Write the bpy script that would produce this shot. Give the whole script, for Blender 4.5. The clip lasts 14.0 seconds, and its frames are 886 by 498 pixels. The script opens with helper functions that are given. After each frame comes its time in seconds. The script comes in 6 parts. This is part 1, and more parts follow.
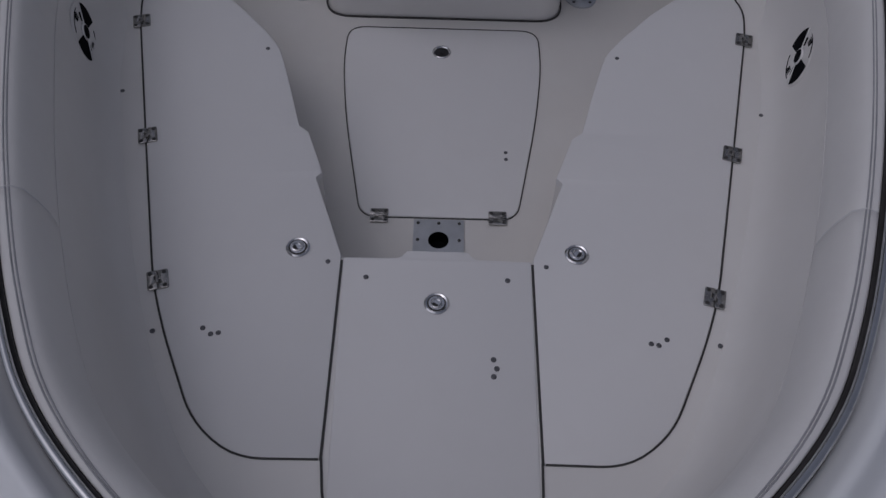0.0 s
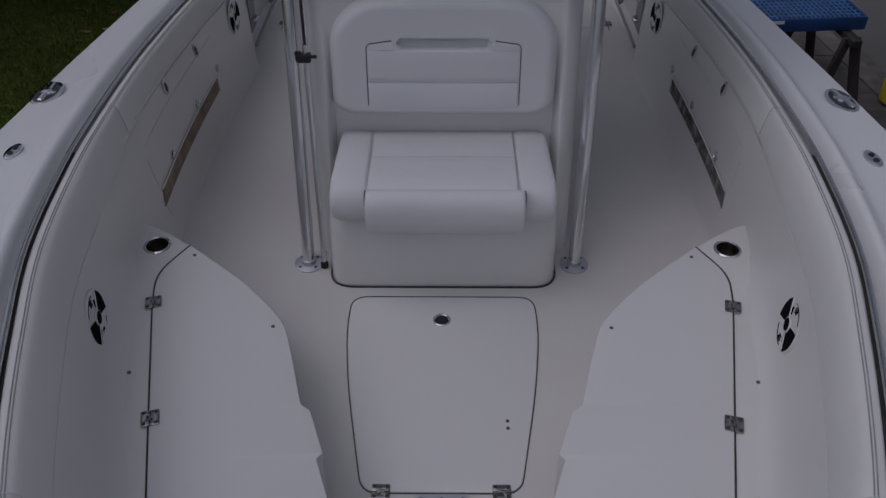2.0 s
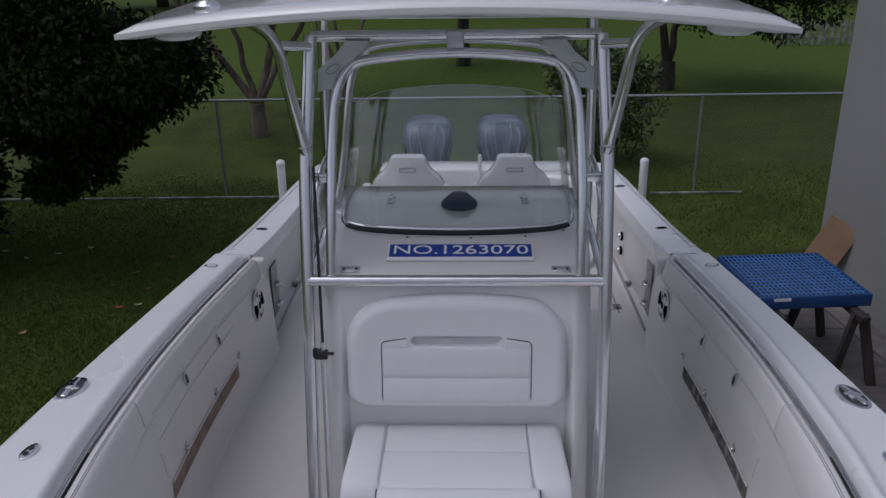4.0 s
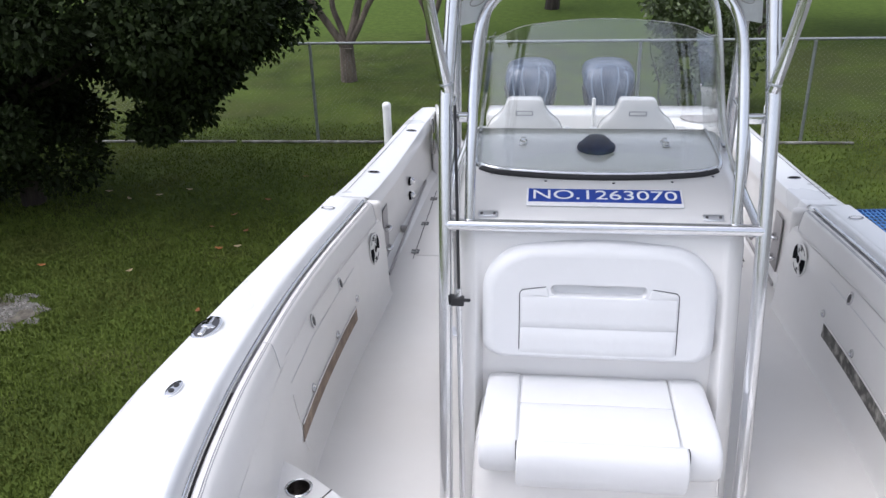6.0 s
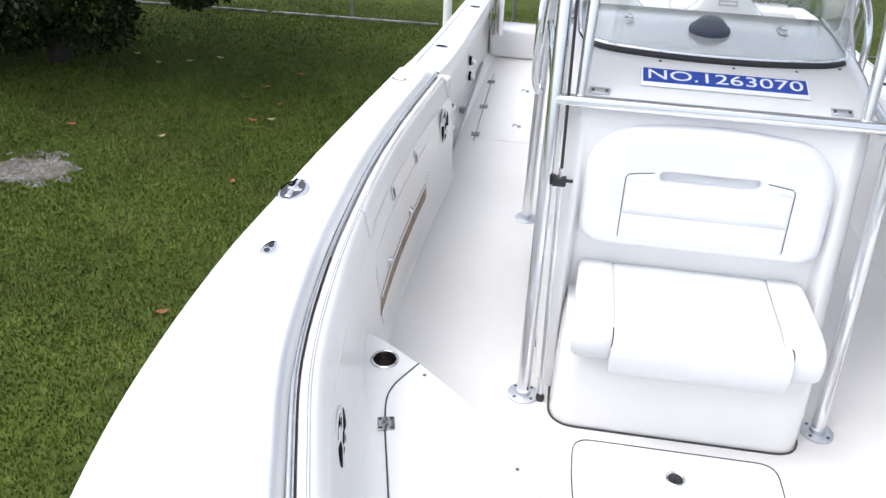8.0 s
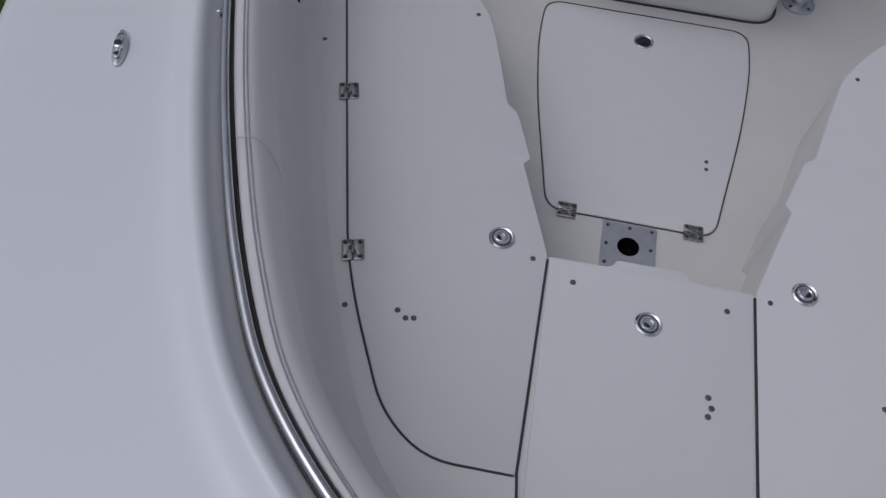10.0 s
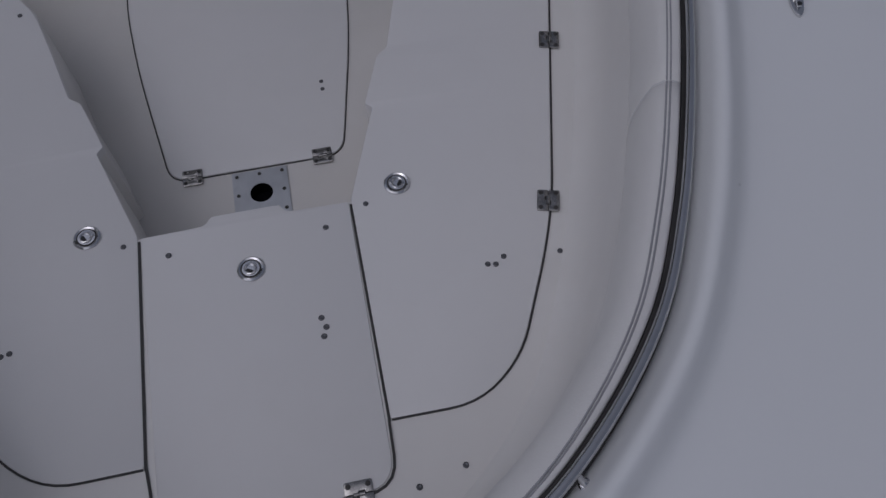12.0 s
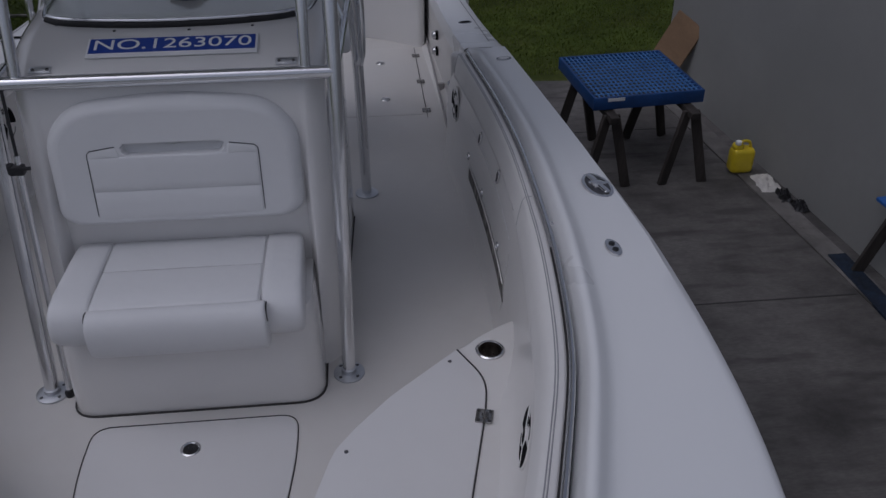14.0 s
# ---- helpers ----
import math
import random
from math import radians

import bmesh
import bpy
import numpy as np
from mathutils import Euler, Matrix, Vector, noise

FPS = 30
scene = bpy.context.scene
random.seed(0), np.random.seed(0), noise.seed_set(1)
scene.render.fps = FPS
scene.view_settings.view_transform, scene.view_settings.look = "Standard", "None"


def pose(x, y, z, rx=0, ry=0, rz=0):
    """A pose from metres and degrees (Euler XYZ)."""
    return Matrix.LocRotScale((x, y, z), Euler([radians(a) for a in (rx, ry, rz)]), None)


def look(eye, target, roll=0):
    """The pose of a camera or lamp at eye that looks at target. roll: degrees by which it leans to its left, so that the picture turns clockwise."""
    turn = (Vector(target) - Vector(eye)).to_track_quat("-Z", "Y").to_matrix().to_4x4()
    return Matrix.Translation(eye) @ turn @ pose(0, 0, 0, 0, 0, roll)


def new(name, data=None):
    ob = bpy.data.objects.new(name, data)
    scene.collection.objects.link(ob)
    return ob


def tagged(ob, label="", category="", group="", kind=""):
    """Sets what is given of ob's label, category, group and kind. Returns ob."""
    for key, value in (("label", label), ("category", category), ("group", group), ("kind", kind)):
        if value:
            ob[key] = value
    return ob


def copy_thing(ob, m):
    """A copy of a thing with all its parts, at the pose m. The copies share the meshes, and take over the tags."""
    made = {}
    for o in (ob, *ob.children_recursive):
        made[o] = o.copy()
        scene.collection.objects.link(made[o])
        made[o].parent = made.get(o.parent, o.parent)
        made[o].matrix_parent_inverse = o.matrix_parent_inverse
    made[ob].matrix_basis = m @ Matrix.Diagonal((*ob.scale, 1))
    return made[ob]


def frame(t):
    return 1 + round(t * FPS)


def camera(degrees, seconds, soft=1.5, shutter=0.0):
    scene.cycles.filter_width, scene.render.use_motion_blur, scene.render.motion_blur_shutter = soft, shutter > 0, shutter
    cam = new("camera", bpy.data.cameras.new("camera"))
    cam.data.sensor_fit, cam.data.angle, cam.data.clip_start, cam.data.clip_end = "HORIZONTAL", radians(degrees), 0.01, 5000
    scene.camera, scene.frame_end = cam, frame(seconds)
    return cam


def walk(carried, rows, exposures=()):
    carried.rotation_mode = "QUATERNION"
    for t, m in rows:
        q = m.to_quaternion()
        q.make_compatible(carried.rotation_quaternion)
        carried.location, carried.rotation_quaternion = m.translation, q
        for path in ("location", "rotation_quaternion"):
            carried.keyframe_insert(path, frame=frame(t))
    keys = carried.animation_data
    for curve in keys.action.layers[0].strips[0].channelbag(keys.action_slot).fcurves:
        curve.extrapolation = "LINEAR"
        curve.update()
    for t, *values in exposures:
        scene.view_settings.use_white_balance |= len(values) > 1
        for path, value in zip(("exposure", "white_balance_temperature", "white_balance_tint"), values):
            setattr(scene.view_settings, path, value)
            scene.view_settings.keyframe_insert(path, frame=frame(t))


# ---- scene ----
cam = camera(56.4, 14.0, soft=1.45)
PATH = [
    (0, (-0.001, 0.23, 2.196), (0.013, 1.378, 0.559), 2.1),
    (0.5, (-0.001, 0.249, 2.217), (0.01, 1.497, 0.653), 1.8),
    (1, (-0.002, 0.266, 2.246), (0.004, 1.625, 0.778), 1.2),
    (1.5, (0.008, 0.287, 2.274), (-0.009, 1.737, 0.897), 0.5),
    (2, (0.015, 0.305, 2.31), (0.006, 1.859, 1.052), 0.0),
    (2.5, (0.028, 0.32, 2.352), (0.024, 1.983, 1.241), -0.4),
    (3, (0.031, 0.332, 2.407), (0.038, 2.107, 1.485), -0.7),
    (3.2, (0.042, 0.332, 2.424), (0.041, 2.14, 1.569), -0.9),
    (5.3, (0.037, 0.379, 2.465), (-0.147, 2.25, 1.784), 0.7),
    (5.5, (-0.017, 0.4, 2.442), (-0.222, 2.252, 1.715), 0.4),
    (6, (-0.225, 0.44, 2.393), (-0.459, 2.243, 1.56), -1.7),
    (6.5, (-0.383, 0.475, 2.343), (-0.568, 2.27, 1.481), 0.9),
    (7, (-0.513, 0.503, 2.321), (-0.724, 2.296, 1.46), 1.4),
    (7.5, (-0.572, 0.502, 2.297), (-0.798, 2.258, 1.367), 1.9),
    (8, (-0.594, 0.485, 2.257), (-0.817, 2.169, 1.201), 2.5),
    (8.5, (-0.591, 0.455, 2.195), (-0.797, 1.969, 0.904), 3.4),
    (9, (-0.575, 0.42, 2.157), (-0.756, 1.752, 0.676), 4.7),
    (9.2, (-0.56, 0.404, 2.139), (-0.725, 1.675, 0.603), 5.0),
    (11.3, (0.038, 0.327, 2.06), (0.071, 1.263, 0.293), 6.4),
    (11.5, (0.103, 0.343, 2.065), (0.22, 1.294, 0.309), 6.4),
    (12, (0.279, 0.365, 2.067), (0.459, 1.325, 0.322), -1.2),
    (12.5, (0.544, 0.406, 2.076), (0.69, 1.477, 0.394), -0.2),
    (13, (0.686, 0.458, 2.135), (0.832, 1.746, 0.611), -1.4),
    (13.5, (0.706, 0.506, 2.188), (0.865, 1.991, 0.858), -0.8),
    (14, (0.701, 0.541, 2.244), (0.862, 2.2, 1.139), -0.2),
]
EXPOSURES = [(0, -1.66, 5900, 19), (1.5, -1.64, 5900, 19), (2.5, -1.25, 5900, 19), (3.2, -0.94, 5900, 19), (5.3, -0.10, 5950, 18), (6.0, 0.72, 6050, 14), (7.0, 1.08, 6100, 11), (8.0, 1.18, 6100, 11), (8.5, 0.55, 5980, 13), (9.0, -0.25, 5900, 14), (9.2, -0.45, 5900, 14), (11.3, -1.52, 5850, 17), (13.0, -1.73, 5830, 18), (13.5, -1.68, 5830, 18), (14, -1.42, 5810, 18)]
walk(cam, [(t, look(eye, target, roll)) for t, eye, target, roll in PATH], EXPOSURES)

# ---- daylight: a soft, bright overcast sky ----
SUN_FROM = Vector((-0.46, -0.14, 1.0)).normalized()
world = bpy.data.worlds.new("world")
scene.world = world
world.use_nodes = True
wn, wl = world.node_tree.nodes, world.node_tree.links
sky = wn.new("ShaderNodeTexSky")
sky.sky_type, sky.sun_disc = "NISHITA", False
sky.sun_elevation = math.asin(SUN_FROM.z)
sky.sun_rotation = math.atan2(SUN_FROM.x, SUN_FROM.y)
sky.air_density, sky.dust_density, sky.ozone_density = 1.0, 4.0, 1.0
cloud = wn.new("ShaderNodeHueSaturation")   # thin cloud pales the blue
cloud.inputs["Saturation"].default_value = 0.35
wl.new(sky.outputs[0], cloud.inputs["Color"])
wl.new(cloud.outputs[0], wn["Background"].inputs[0])
wn["Background"].inputs[1].default_value = 0.15
sun_data = bpy.data.lights.new("sun", "SUN")
sun_data.energy, sun_data.angle, sun_data.color = 0.6, radians(75), (1.0, 0.97, 0.93)
sun = new("sun", sun_data)
sun.matrix_world = look(SUN_FROM * 20, (0, 0, 0))

from mathutils.geometry import tessellate_polygon

# ---- materials ----
def material(name, color, rough=0.5, metal=0.0, vary=0.06, scale=4.0, grain=0.0, grain_scale=200.0, coat=0.0,
             stain=None, stain_scale=1.5, stain_amount=0.0, emission=None, rough_vary=0.1, stretch=(1, 1, 1), by_object=0.0, by_island=0.0, blotch=None, blotch_scale=1.0):
    m = bpy.data.materials.new(name)
    m.use_nodes = True
    nt = m.node_tree
    n, l = nt.nodes, nt.links
    b = n["Principled BSDF"]
    tc = n.new("ShaderNodeTexCoord")
    mp = n.new("ShaderNodeMapping")
    mp.inputs["Scale"].default_value = stretch
    l.new(tc.outputs["Object"], mp.inputs[0])
    def noise_node(s, detail=4.0):
        k = n.new("ShaderNodeTexNoise")
        k.inputs["Scale"].default_value, k.inputs["Detail"].default_value = s, detail
        l.new(mp.outputs[0], k.inputs[0])
        return k.outputs[0]
    def mix(fac, a, c, blend="MIX"):
        k = n.new("ShaderNodeMix")
        k.data_type, k.blend_type = "RGBA", blend
        for sock, v in ((k.inputs[0], fac), (k.inputs[6], a), (k.inputs[7], c)):
            if isinstance(v, bpy.types.NodeSocket):
                l.new(v, sock)
            else:
                sock.default_value = v
        return k.outputs[2]
    def ramp(src, lo, hi):
        k = n.new("ShaderNodeMapRange")
        k.inputs[1].default_value, k.inputs[2].default_value = lo, hi
        l.new(src, k.inputs[0])
        return k.outputs[0]
    c = (*color, 1)
    dark = tuple(v * (1 - 2.2 * vary) for v in color) + (1,)
    light = tuple(min(1, v * (1 + 1.2 * vary)) for v in color) + (1,)
    out = mix(ramp(noise_node(scale), 0.3, 0.7), dark, light)
    out = mix(ramp(noise_node(scale * 9), 0.3, 0.75), out, mix(0.5, out, dark))
    if by_object:
        oi = n.new("ShaderNodeObjectInfo")
        out = mix(ramp(oi.outputs["Random"], 0, 1 / by_object), out, (0, 0, 0, 1))
    if by_island:
        gi = n.new("ShaderNodeNewGeometry")
        out = mix(ramp(gi.outputs["Random Per Island"], 0, 1 / by_island), out, tuple(v * 0.25 for v in color) + (1,))
    if stain:
        f = n.new("ShaderNodeMath")
        f.operation = "MULTIPLY"
        l.new(ramp(noise_node(stain_scale, 7.0), 0.48, 0.72), f.inputs[0])
        f.inputs[1].default_value = stain_amount
        out = mix(f.outputs[0], out, (*stain, 1))
    if blotch:
        k = n.new("ShaderNodeTexNoise")
        k.inputs["Scale"].default_value, k.inputs["Detail"].default_value, k.inputs["Roughness"].default_value = blotch_scale, 9.0, 0.68
        l.new(tc.outputs["Object"], k.inputs[0])
        out = mix(ramp(k.outputs[0], 0.42, 0.68), out, (*blotch, 1))
    l.new(out, b.inputs["Base Color"])
    b.inputs["Metallic"].default_value = metal
    rr = n.new("ShaderNodeMapRange")
    rr.inputs[3].default_value, rr.inputs[4].default_value = max(0.02, rough - rough_vary), min(1, rough + rough_vary)
    l.new(noise_node(scale * 3), rr.inputs[0])
    l.new(rr.outputs[0], b.inputs["Roughness"])
    if coat:
        b.inputs["Coat Weight"].default_value, b.inputs["Coat Roughness"].default_value = coat, 0.12
    if grain:
        bp = n.new("ShaderNodeBump")
        bp.inputs["Strength"].default_value, bp.inputs["Distance"].default_value = grain, 0.002
        l.new(noise_node(grain_scale, 3.0), bp.inputs["Height"])
        l.new(bp.outputs[0], b.inputs["Normal"])
    if emission:
        b.inputs["Emission Color"].default_value, b.inputs["Emission Strength"].default_value = (*emission, 1), 1
    return m


GEL = material("gelcoat", (0.74, 0.73, 0.715), 0.22, vary=0.008, scale=0.7, coat=1.0, rough_vary=0.05, grain=0.03, grain_scale=90)
LINER = material("liner_gelcoat", (0.72, 0.707, 0.685), 0.34, vary=0.02, scale=1.3, coat=0.2, stain=(0.60, 0.56, 0.50), stain_scale=2.0, stain_amount=0.18)
NONSKID = material("nonskid_gelcoat", (0.648, 0.633, 0.608), 0.5, vary=0.02, scale=1.7, grain=0.25, grain_scale=420, stain=(0.58, 0.54, 0.48), stain_scale=2.2, stain_amount=0.2)
LIDMAT = material("lid_gelcoat", (0.705, 0.70, 0.695), 0.36, vary=0.012, scale=1.5, grain=0.1, grain_scale=380, stain=(0.56, 0.54, 0.50), stain_scale=3.0, stain_amount=0.10)
CAP = material("cap_gelcoat", (0.752, 0.762, 0.766), 0.3, vary=0.002, scale=0.5, coat=0.25, grain=0.03, grain_scale=90)
VINYL = material("white_vinyl", (0.705, 0.71, 0.715), 0.5, vary=0.012, scale=3, grain=0.18, grain_scale=260, rough_vary=0.05)
BOLSTER = material("bolster_vinyl", (0.72, 0.709, 0.69), 0.5, vary=0.012, scale=3, grain=0.18, grain_scale=260, rough_vary=0.05)
STEEL = material("polished_steel", (0.70, 0.70, 0.705), 0.10, 1.0, vary=0.03, scale=14, rough_vary=0.04)
RAIL = material("polished_rail_steel", (0.66, 0.66, 0.665), 0.10, 1.0, vary=0.05, scale=14, rough_vary=0.03)
ALU = material("anodised_aluminium", (0.78, 0.79, 0.81), 0.19, 1.0, vary=0.03, scale=6, rough_vary=0.05)
ALU_DULL = material("brushed_aluminium", (0.62, 0.64, 0.67), 0.42, 1.0, vary=0.05, scale=18, grain=0.1, grain_scale=160)
RUBBER = material("black_rubber", (0.02, 0.02, 0.022), 0.6, vary=0.1, scale=20)
# real seals and joints, and the shade drawn beside rail and seat roll
SEAL_AND_SHADE = material("dark_seal_and_shade", (0.045, 0.043, 0.042), 0.65, vary=0.15, scale=12)
PIPING = material("grey_piping", (0.36, 0.36, 0.37), 0.6, vary=0.08, scale=15)
SCREW = material("dull_dark_steel", (0.14, 0.14, 0.15), 0.4, 0.9, vary=0.1, scale=40)
HINGE = material("dull_hinge_steel", (0.42, 0.41, 0.395), 0.24, 1.0, vary=0.15, scale=40, rough_vary=0.1)
HOLE = material("black_cone_and_hole_shade", (0.006, 0.006, 0.008), 0.9, vary=0.1, scale=20)
HOLE.node_tree.nodes["Principled BSDF"].inputs["Specular IOR Level"].default_value = 0.05
BLACK = material("black_plastic", (0.018, 0.018, 0.02), 0.4, vary=0.1, scale=20)
SPEAKER_GREY = material("speaker_grey", (0.62, 0.62, 0.62), 0.5, vary=0.05, scale=20)
NAVY = material("navy_cover", (0.012, 0.033, 0.10), 0.7, vary=0.2, scale=25, grain=0.2)
BLUE_SIGN = material("blue_sign", (0.02, 0.06, 0.33), 0.4, vary=0.03, scale=8)
WHITE_PAINT = material("white_paint", (0.82, 0.82, 0.82), 0.45, vary=0.02, scale=8)
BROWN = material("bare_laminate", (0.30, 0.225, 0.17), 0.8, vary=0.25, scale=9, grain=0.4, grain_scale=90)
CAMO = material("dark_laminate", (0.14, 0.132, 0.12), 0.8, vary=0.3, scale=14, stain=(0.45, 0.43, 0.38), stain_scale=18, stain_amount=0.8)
COWL = material("slate_blue_cowl", (0.055, 0.078, 0.125), 0.35, vary=0.15, scale=9, coat=0.4, stain=(0.33, 0.37, 0.44), stain_scale=6, stain_amount=0.4, stretch=(1.6, 1.6, 0.7))
COWL_EDGE = material("pale_cowl_edge", (0.20, 0.25, 0.33), 0.4, vary=0.1, scale=9)
PVC = material("white_pvc", (0.78, 0.78, 0.77), 0.4, vary=0.03, scale=8)
GALV = material("galvanised_steel", (0.40, 0.42, 0.43), 0.5, 0.8, vary=0.12, scale=20)
TYRE = material("tyre_rubber", (0.03, 0.03, 0.03), 0.8, vary=0.15, scale=15)
# one blue plastic with light put in: paler lit top, darker shaded sides
PALLET_LIT = material("blue_plastic_lit_top", (0.075, 0.22, 0.52), 0.5, vary=0.12, scale=7)
PALLET_SHADED = material("blue_plastic_shaded_side", (0.014, 0.065, 0.22), 0.45, vary=0.12, scale=7)
PALLET = material("blue_plastic", (0.03, 0.13, 0.42), 0.5, vary=0.1, scale=7, stain=(0.13, 0.27, 0.50), stain_scale=4, stain_amount=0.35)
OLDWOOD = material("weathered_wood", (0.05, 0.042, 0.037), 0.8, vary=0.25, scale=8, stretch=(1, 1, 0.15), grain=0.5, grain_scale=60)
PLY = material("plywood", (0.30, 0.19, 0.11), 0.7, vary=0.12, scale=5, stretch=(1, 0.2, 1), grain=0.2, grain_scale=80)
STUCCO = material("stucco", (0.285, 0.285, 0.275), 0.9, vary=0.04, scale=1.2, grain=0.5, grain_scale=120, stain=(0.22, 0.22, 0.21), stain_scale=0.8, stain_amount=0.3)
CONCRETE = material("concrete", (0.195, 0.183, 0.174), 0.85, vary=0.28, scale=4.0, grain=0.4, grain_scale=110, stain=(0.05, 0.047, 0.045), stain_scale=4.0, stain_amount=0.6, stretch=(0.55, 2.1, 1), blotch=(0.048, 0.045, 0.043), blotch_scale=0.75)
KERB = material("pale_concrete", (0.19, 0.18, 0.17), 0.85, vary=0.15, scale=4, grain=0.4, grain_scale=110, stain=(0.07, 0.065, 0.06), stain_scale=3, stain_amount=0.9)
BARE = material("sandy_soil", (0.13, 0.115, 0.09), 0.95, vary=0.3, scale=14, grain=0.8, grain_scale=60)
CUP_STEEL = material("brownish_cup_steel", (0.36, 0.335, 0.315), 0.30, 1.0, vary=0.2, scale=30, rough_vary=0.1)
TARP = material("dark_navy_board", (0.010, 0.022, 0.045), 0.8, vary=0.3, scale=12, grain=0.3)
YELLOW = material("yellow_plastic", (0.72, 0.55, 0.02), 0.4, vary=0.05, scale=12)
CLOTH = material("white_cloth", (0.62, 0.60, 0.56), 0.9, vary=0.1, scale=14, grain=0.3, grain_scale=120)
LAWN = material("lawn_soil", (0.068, 0.098, 0.016), 0.95, vary=0.25, scale=1.2, grain=0.9, grain_scale=45, stain=(0.07, 0.062, 0.024), stain_scale=0.9, stain_amount=0.5)
BLADE = material("grass_blades", (0.116, 0.157, 0.027), 0.85, vary=0.16, scale=0.9, by_island=0.14, stain=(0.10, 0.095, 0.03), stain_scale=1.1, stain_amount=0.45)
LEAF = material("dark_leaves", (0.028, 0.045, 0.0105), 0.6, vary=0.3, scale=2.0, by_island=0.8)
LEAF2 = material("olive_leaves", (0.085, 0.125, 0.032), 0.5, vary=0.3, scale=1.2, by_island=0.5)
DEADLEAF = material("fallen_leaf", (0.34, 0.13, 0.035), 0.7, vary=0.25, scale=30, by_object=0.35)
PALELEAF = material("pale_leaf", (0.42, 0.33, 0.18), 0.7, vary=0.2, scale=30)
OLDWHITE = material("weathered_white", (0.36, 0.35, 0.325), 0.7, vary=0.3, scale=6, stain=(0.10, 0.09, 0.07), stain_scale=5, stain_amount=0.8)
RECESS = material("grey_panel", (0.36, 0.345, 0.34), 0.5, vary=0.06, scale=8)
BARK = material("bark", (0.05, 0.04, 0.032), 0.9, vary=0.3, scale=7, grain=0.8, grain_scale=30, stretch=(1, 1, 0.3))
for m_ in (LAWN, BLADE, LEAF):
    m_.node_tree.nodes["Principled BSDF"].inputs["Specular IOR Level"].default_value = 0.15
def wavy(m, scale, strength):
    """Adds a slow unevenness of the surface under the fine grain."""
    n, l = m.node_tree.nodes, m.node_tree.links
    b = n["Principled BSDF"]
    tex, bump = n.new("ShaderNodeTexNoise"), n.new("ShaderNodeBump")
    tc = n.new("ShaderNodeTexCoord")
    tex.inputs["Scale"].default_value, tex.inputs["Detail"].default_value = scale, 2.0
    bump.inputs["Strength"].default_value, bump.inputs["Distance"].default_value = strength, 0.01
    l.new(tc.outputs["Object"], tex.inputs[0])
    l.new(tex.outputs[0], bump.inputs["Height"])
    for k in list(b.inputs["Normal"].links):
        l.new(k.from_socket, bump.inputs["Normal"])
    l.new(bump.outputs[0], b.inputs["Normal"])
wavy(VINYL, 11.0, 0.35)
wavy(BOLSTER, 9.0, 0.25)
wavy(LIDMAT, 5.0, 0.06)
wavy(LINER, 4.0, 0.10)
wavy(GEL, 4.0, 0.06)
BARK2 = material("pale_bark", (0.19, 0.155, 0.125), 0.9, vary=0.3, scale=7, grain=0.8, grain_scale=30, stretch=(1, 1, 0.3))
def far_light_and_weeds(m):
    """Beyond the fence: far sunlight painted into the colour, and a rough weedy strip."""
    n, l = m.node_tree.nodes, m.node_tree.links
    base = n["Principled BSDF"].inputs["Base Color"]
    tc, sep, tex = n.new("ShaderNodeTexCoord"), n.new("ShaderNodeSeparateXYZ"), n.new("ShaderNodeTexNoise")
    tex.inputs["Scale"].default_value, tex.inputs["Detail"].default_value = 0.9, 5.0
    fine = n.new("ShaderNodeTexNoise")
    fine.inputs["Scale"].default_value, fine.inputs["Detail"].default_value, fine.inputs["Roughness"].default_value = 5.0, 8.0, 0.75
    l.new(tc.outputs["Object"], fine.inputs[0])
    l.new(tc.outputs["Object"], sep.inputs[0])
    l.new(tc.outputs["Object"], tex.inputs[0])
    def calc(op, a, b):
        k = n.new("ShaderNodeMath")
        k.operation, k.use_clamp = op, op != "ADD"
        for sock, v in zip(k.inputs, (a, b)):
            if isinstance(v, bpy.types.NodeSocket):
                l.new(v, sock)
            else:
                sock.default_value = v
        return k.outputs[0]
    def band(src, lo, hi):
        k = n.new("ShaderNodeMapRange")
        k.inputs[1].default_value, k.inputs[2].default_value = lo, hi
        l.new(src, k.inputs[0])
        return k.outputs[0]
    def mix(fac, colour):
        k = n.new("ShaderNodeMix")
        k.data_type = "RGBA"
        l.new(fac, k.inputs[0])
        l.new(base.links[0].from_socket, k.inputs[6])
        k.inputs[7].default_value = (*colour, 1)
        l.new(k.outputs[2], base)
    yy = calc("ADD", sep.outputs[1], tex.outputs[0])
    # the far lawn's sunlit look, mixed into the grass colour by distance
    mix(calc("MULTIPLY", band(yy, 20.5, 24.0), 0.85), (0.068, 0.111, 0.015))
    weeds = calc("MULTIPLY", calc("MULTIPLY", band(sep.outputs[0], 2.0, 4.0), band(yy, 14.6, 15.6)), band(yy, 22.0, 20.0))
    mix(calc("MULTIPLY", weeds, band(tex.outputs[0], 0.3, 0.7)), (0.040, 0.047, 0.016))
    mix(calc("MULTIPLY", band(fine.outputs[0], 0.42, 0.70), 0.55), (0.030, 0.046, 0.008))
    mix(calc("MULTIPLY", band(fine.outputs[0], 0.50, 0.30), 0.45), (0.105, 0.135, 0.030))
far_light_and_weeds(LAWN)
GRAVEL = material("pale_gravel", (0.30, 0.285, 0.255), 0.9, vary=0.25, scale=20, by_island=0.5)
GLASS = bpy.data.materials.new("clear_acrylic")
GLASS.use_nodes = True
gn, gl = GLASS.node_tree.nodes, GLASS.node_tree.links
gn.remove(gn["Principled BSDF"])
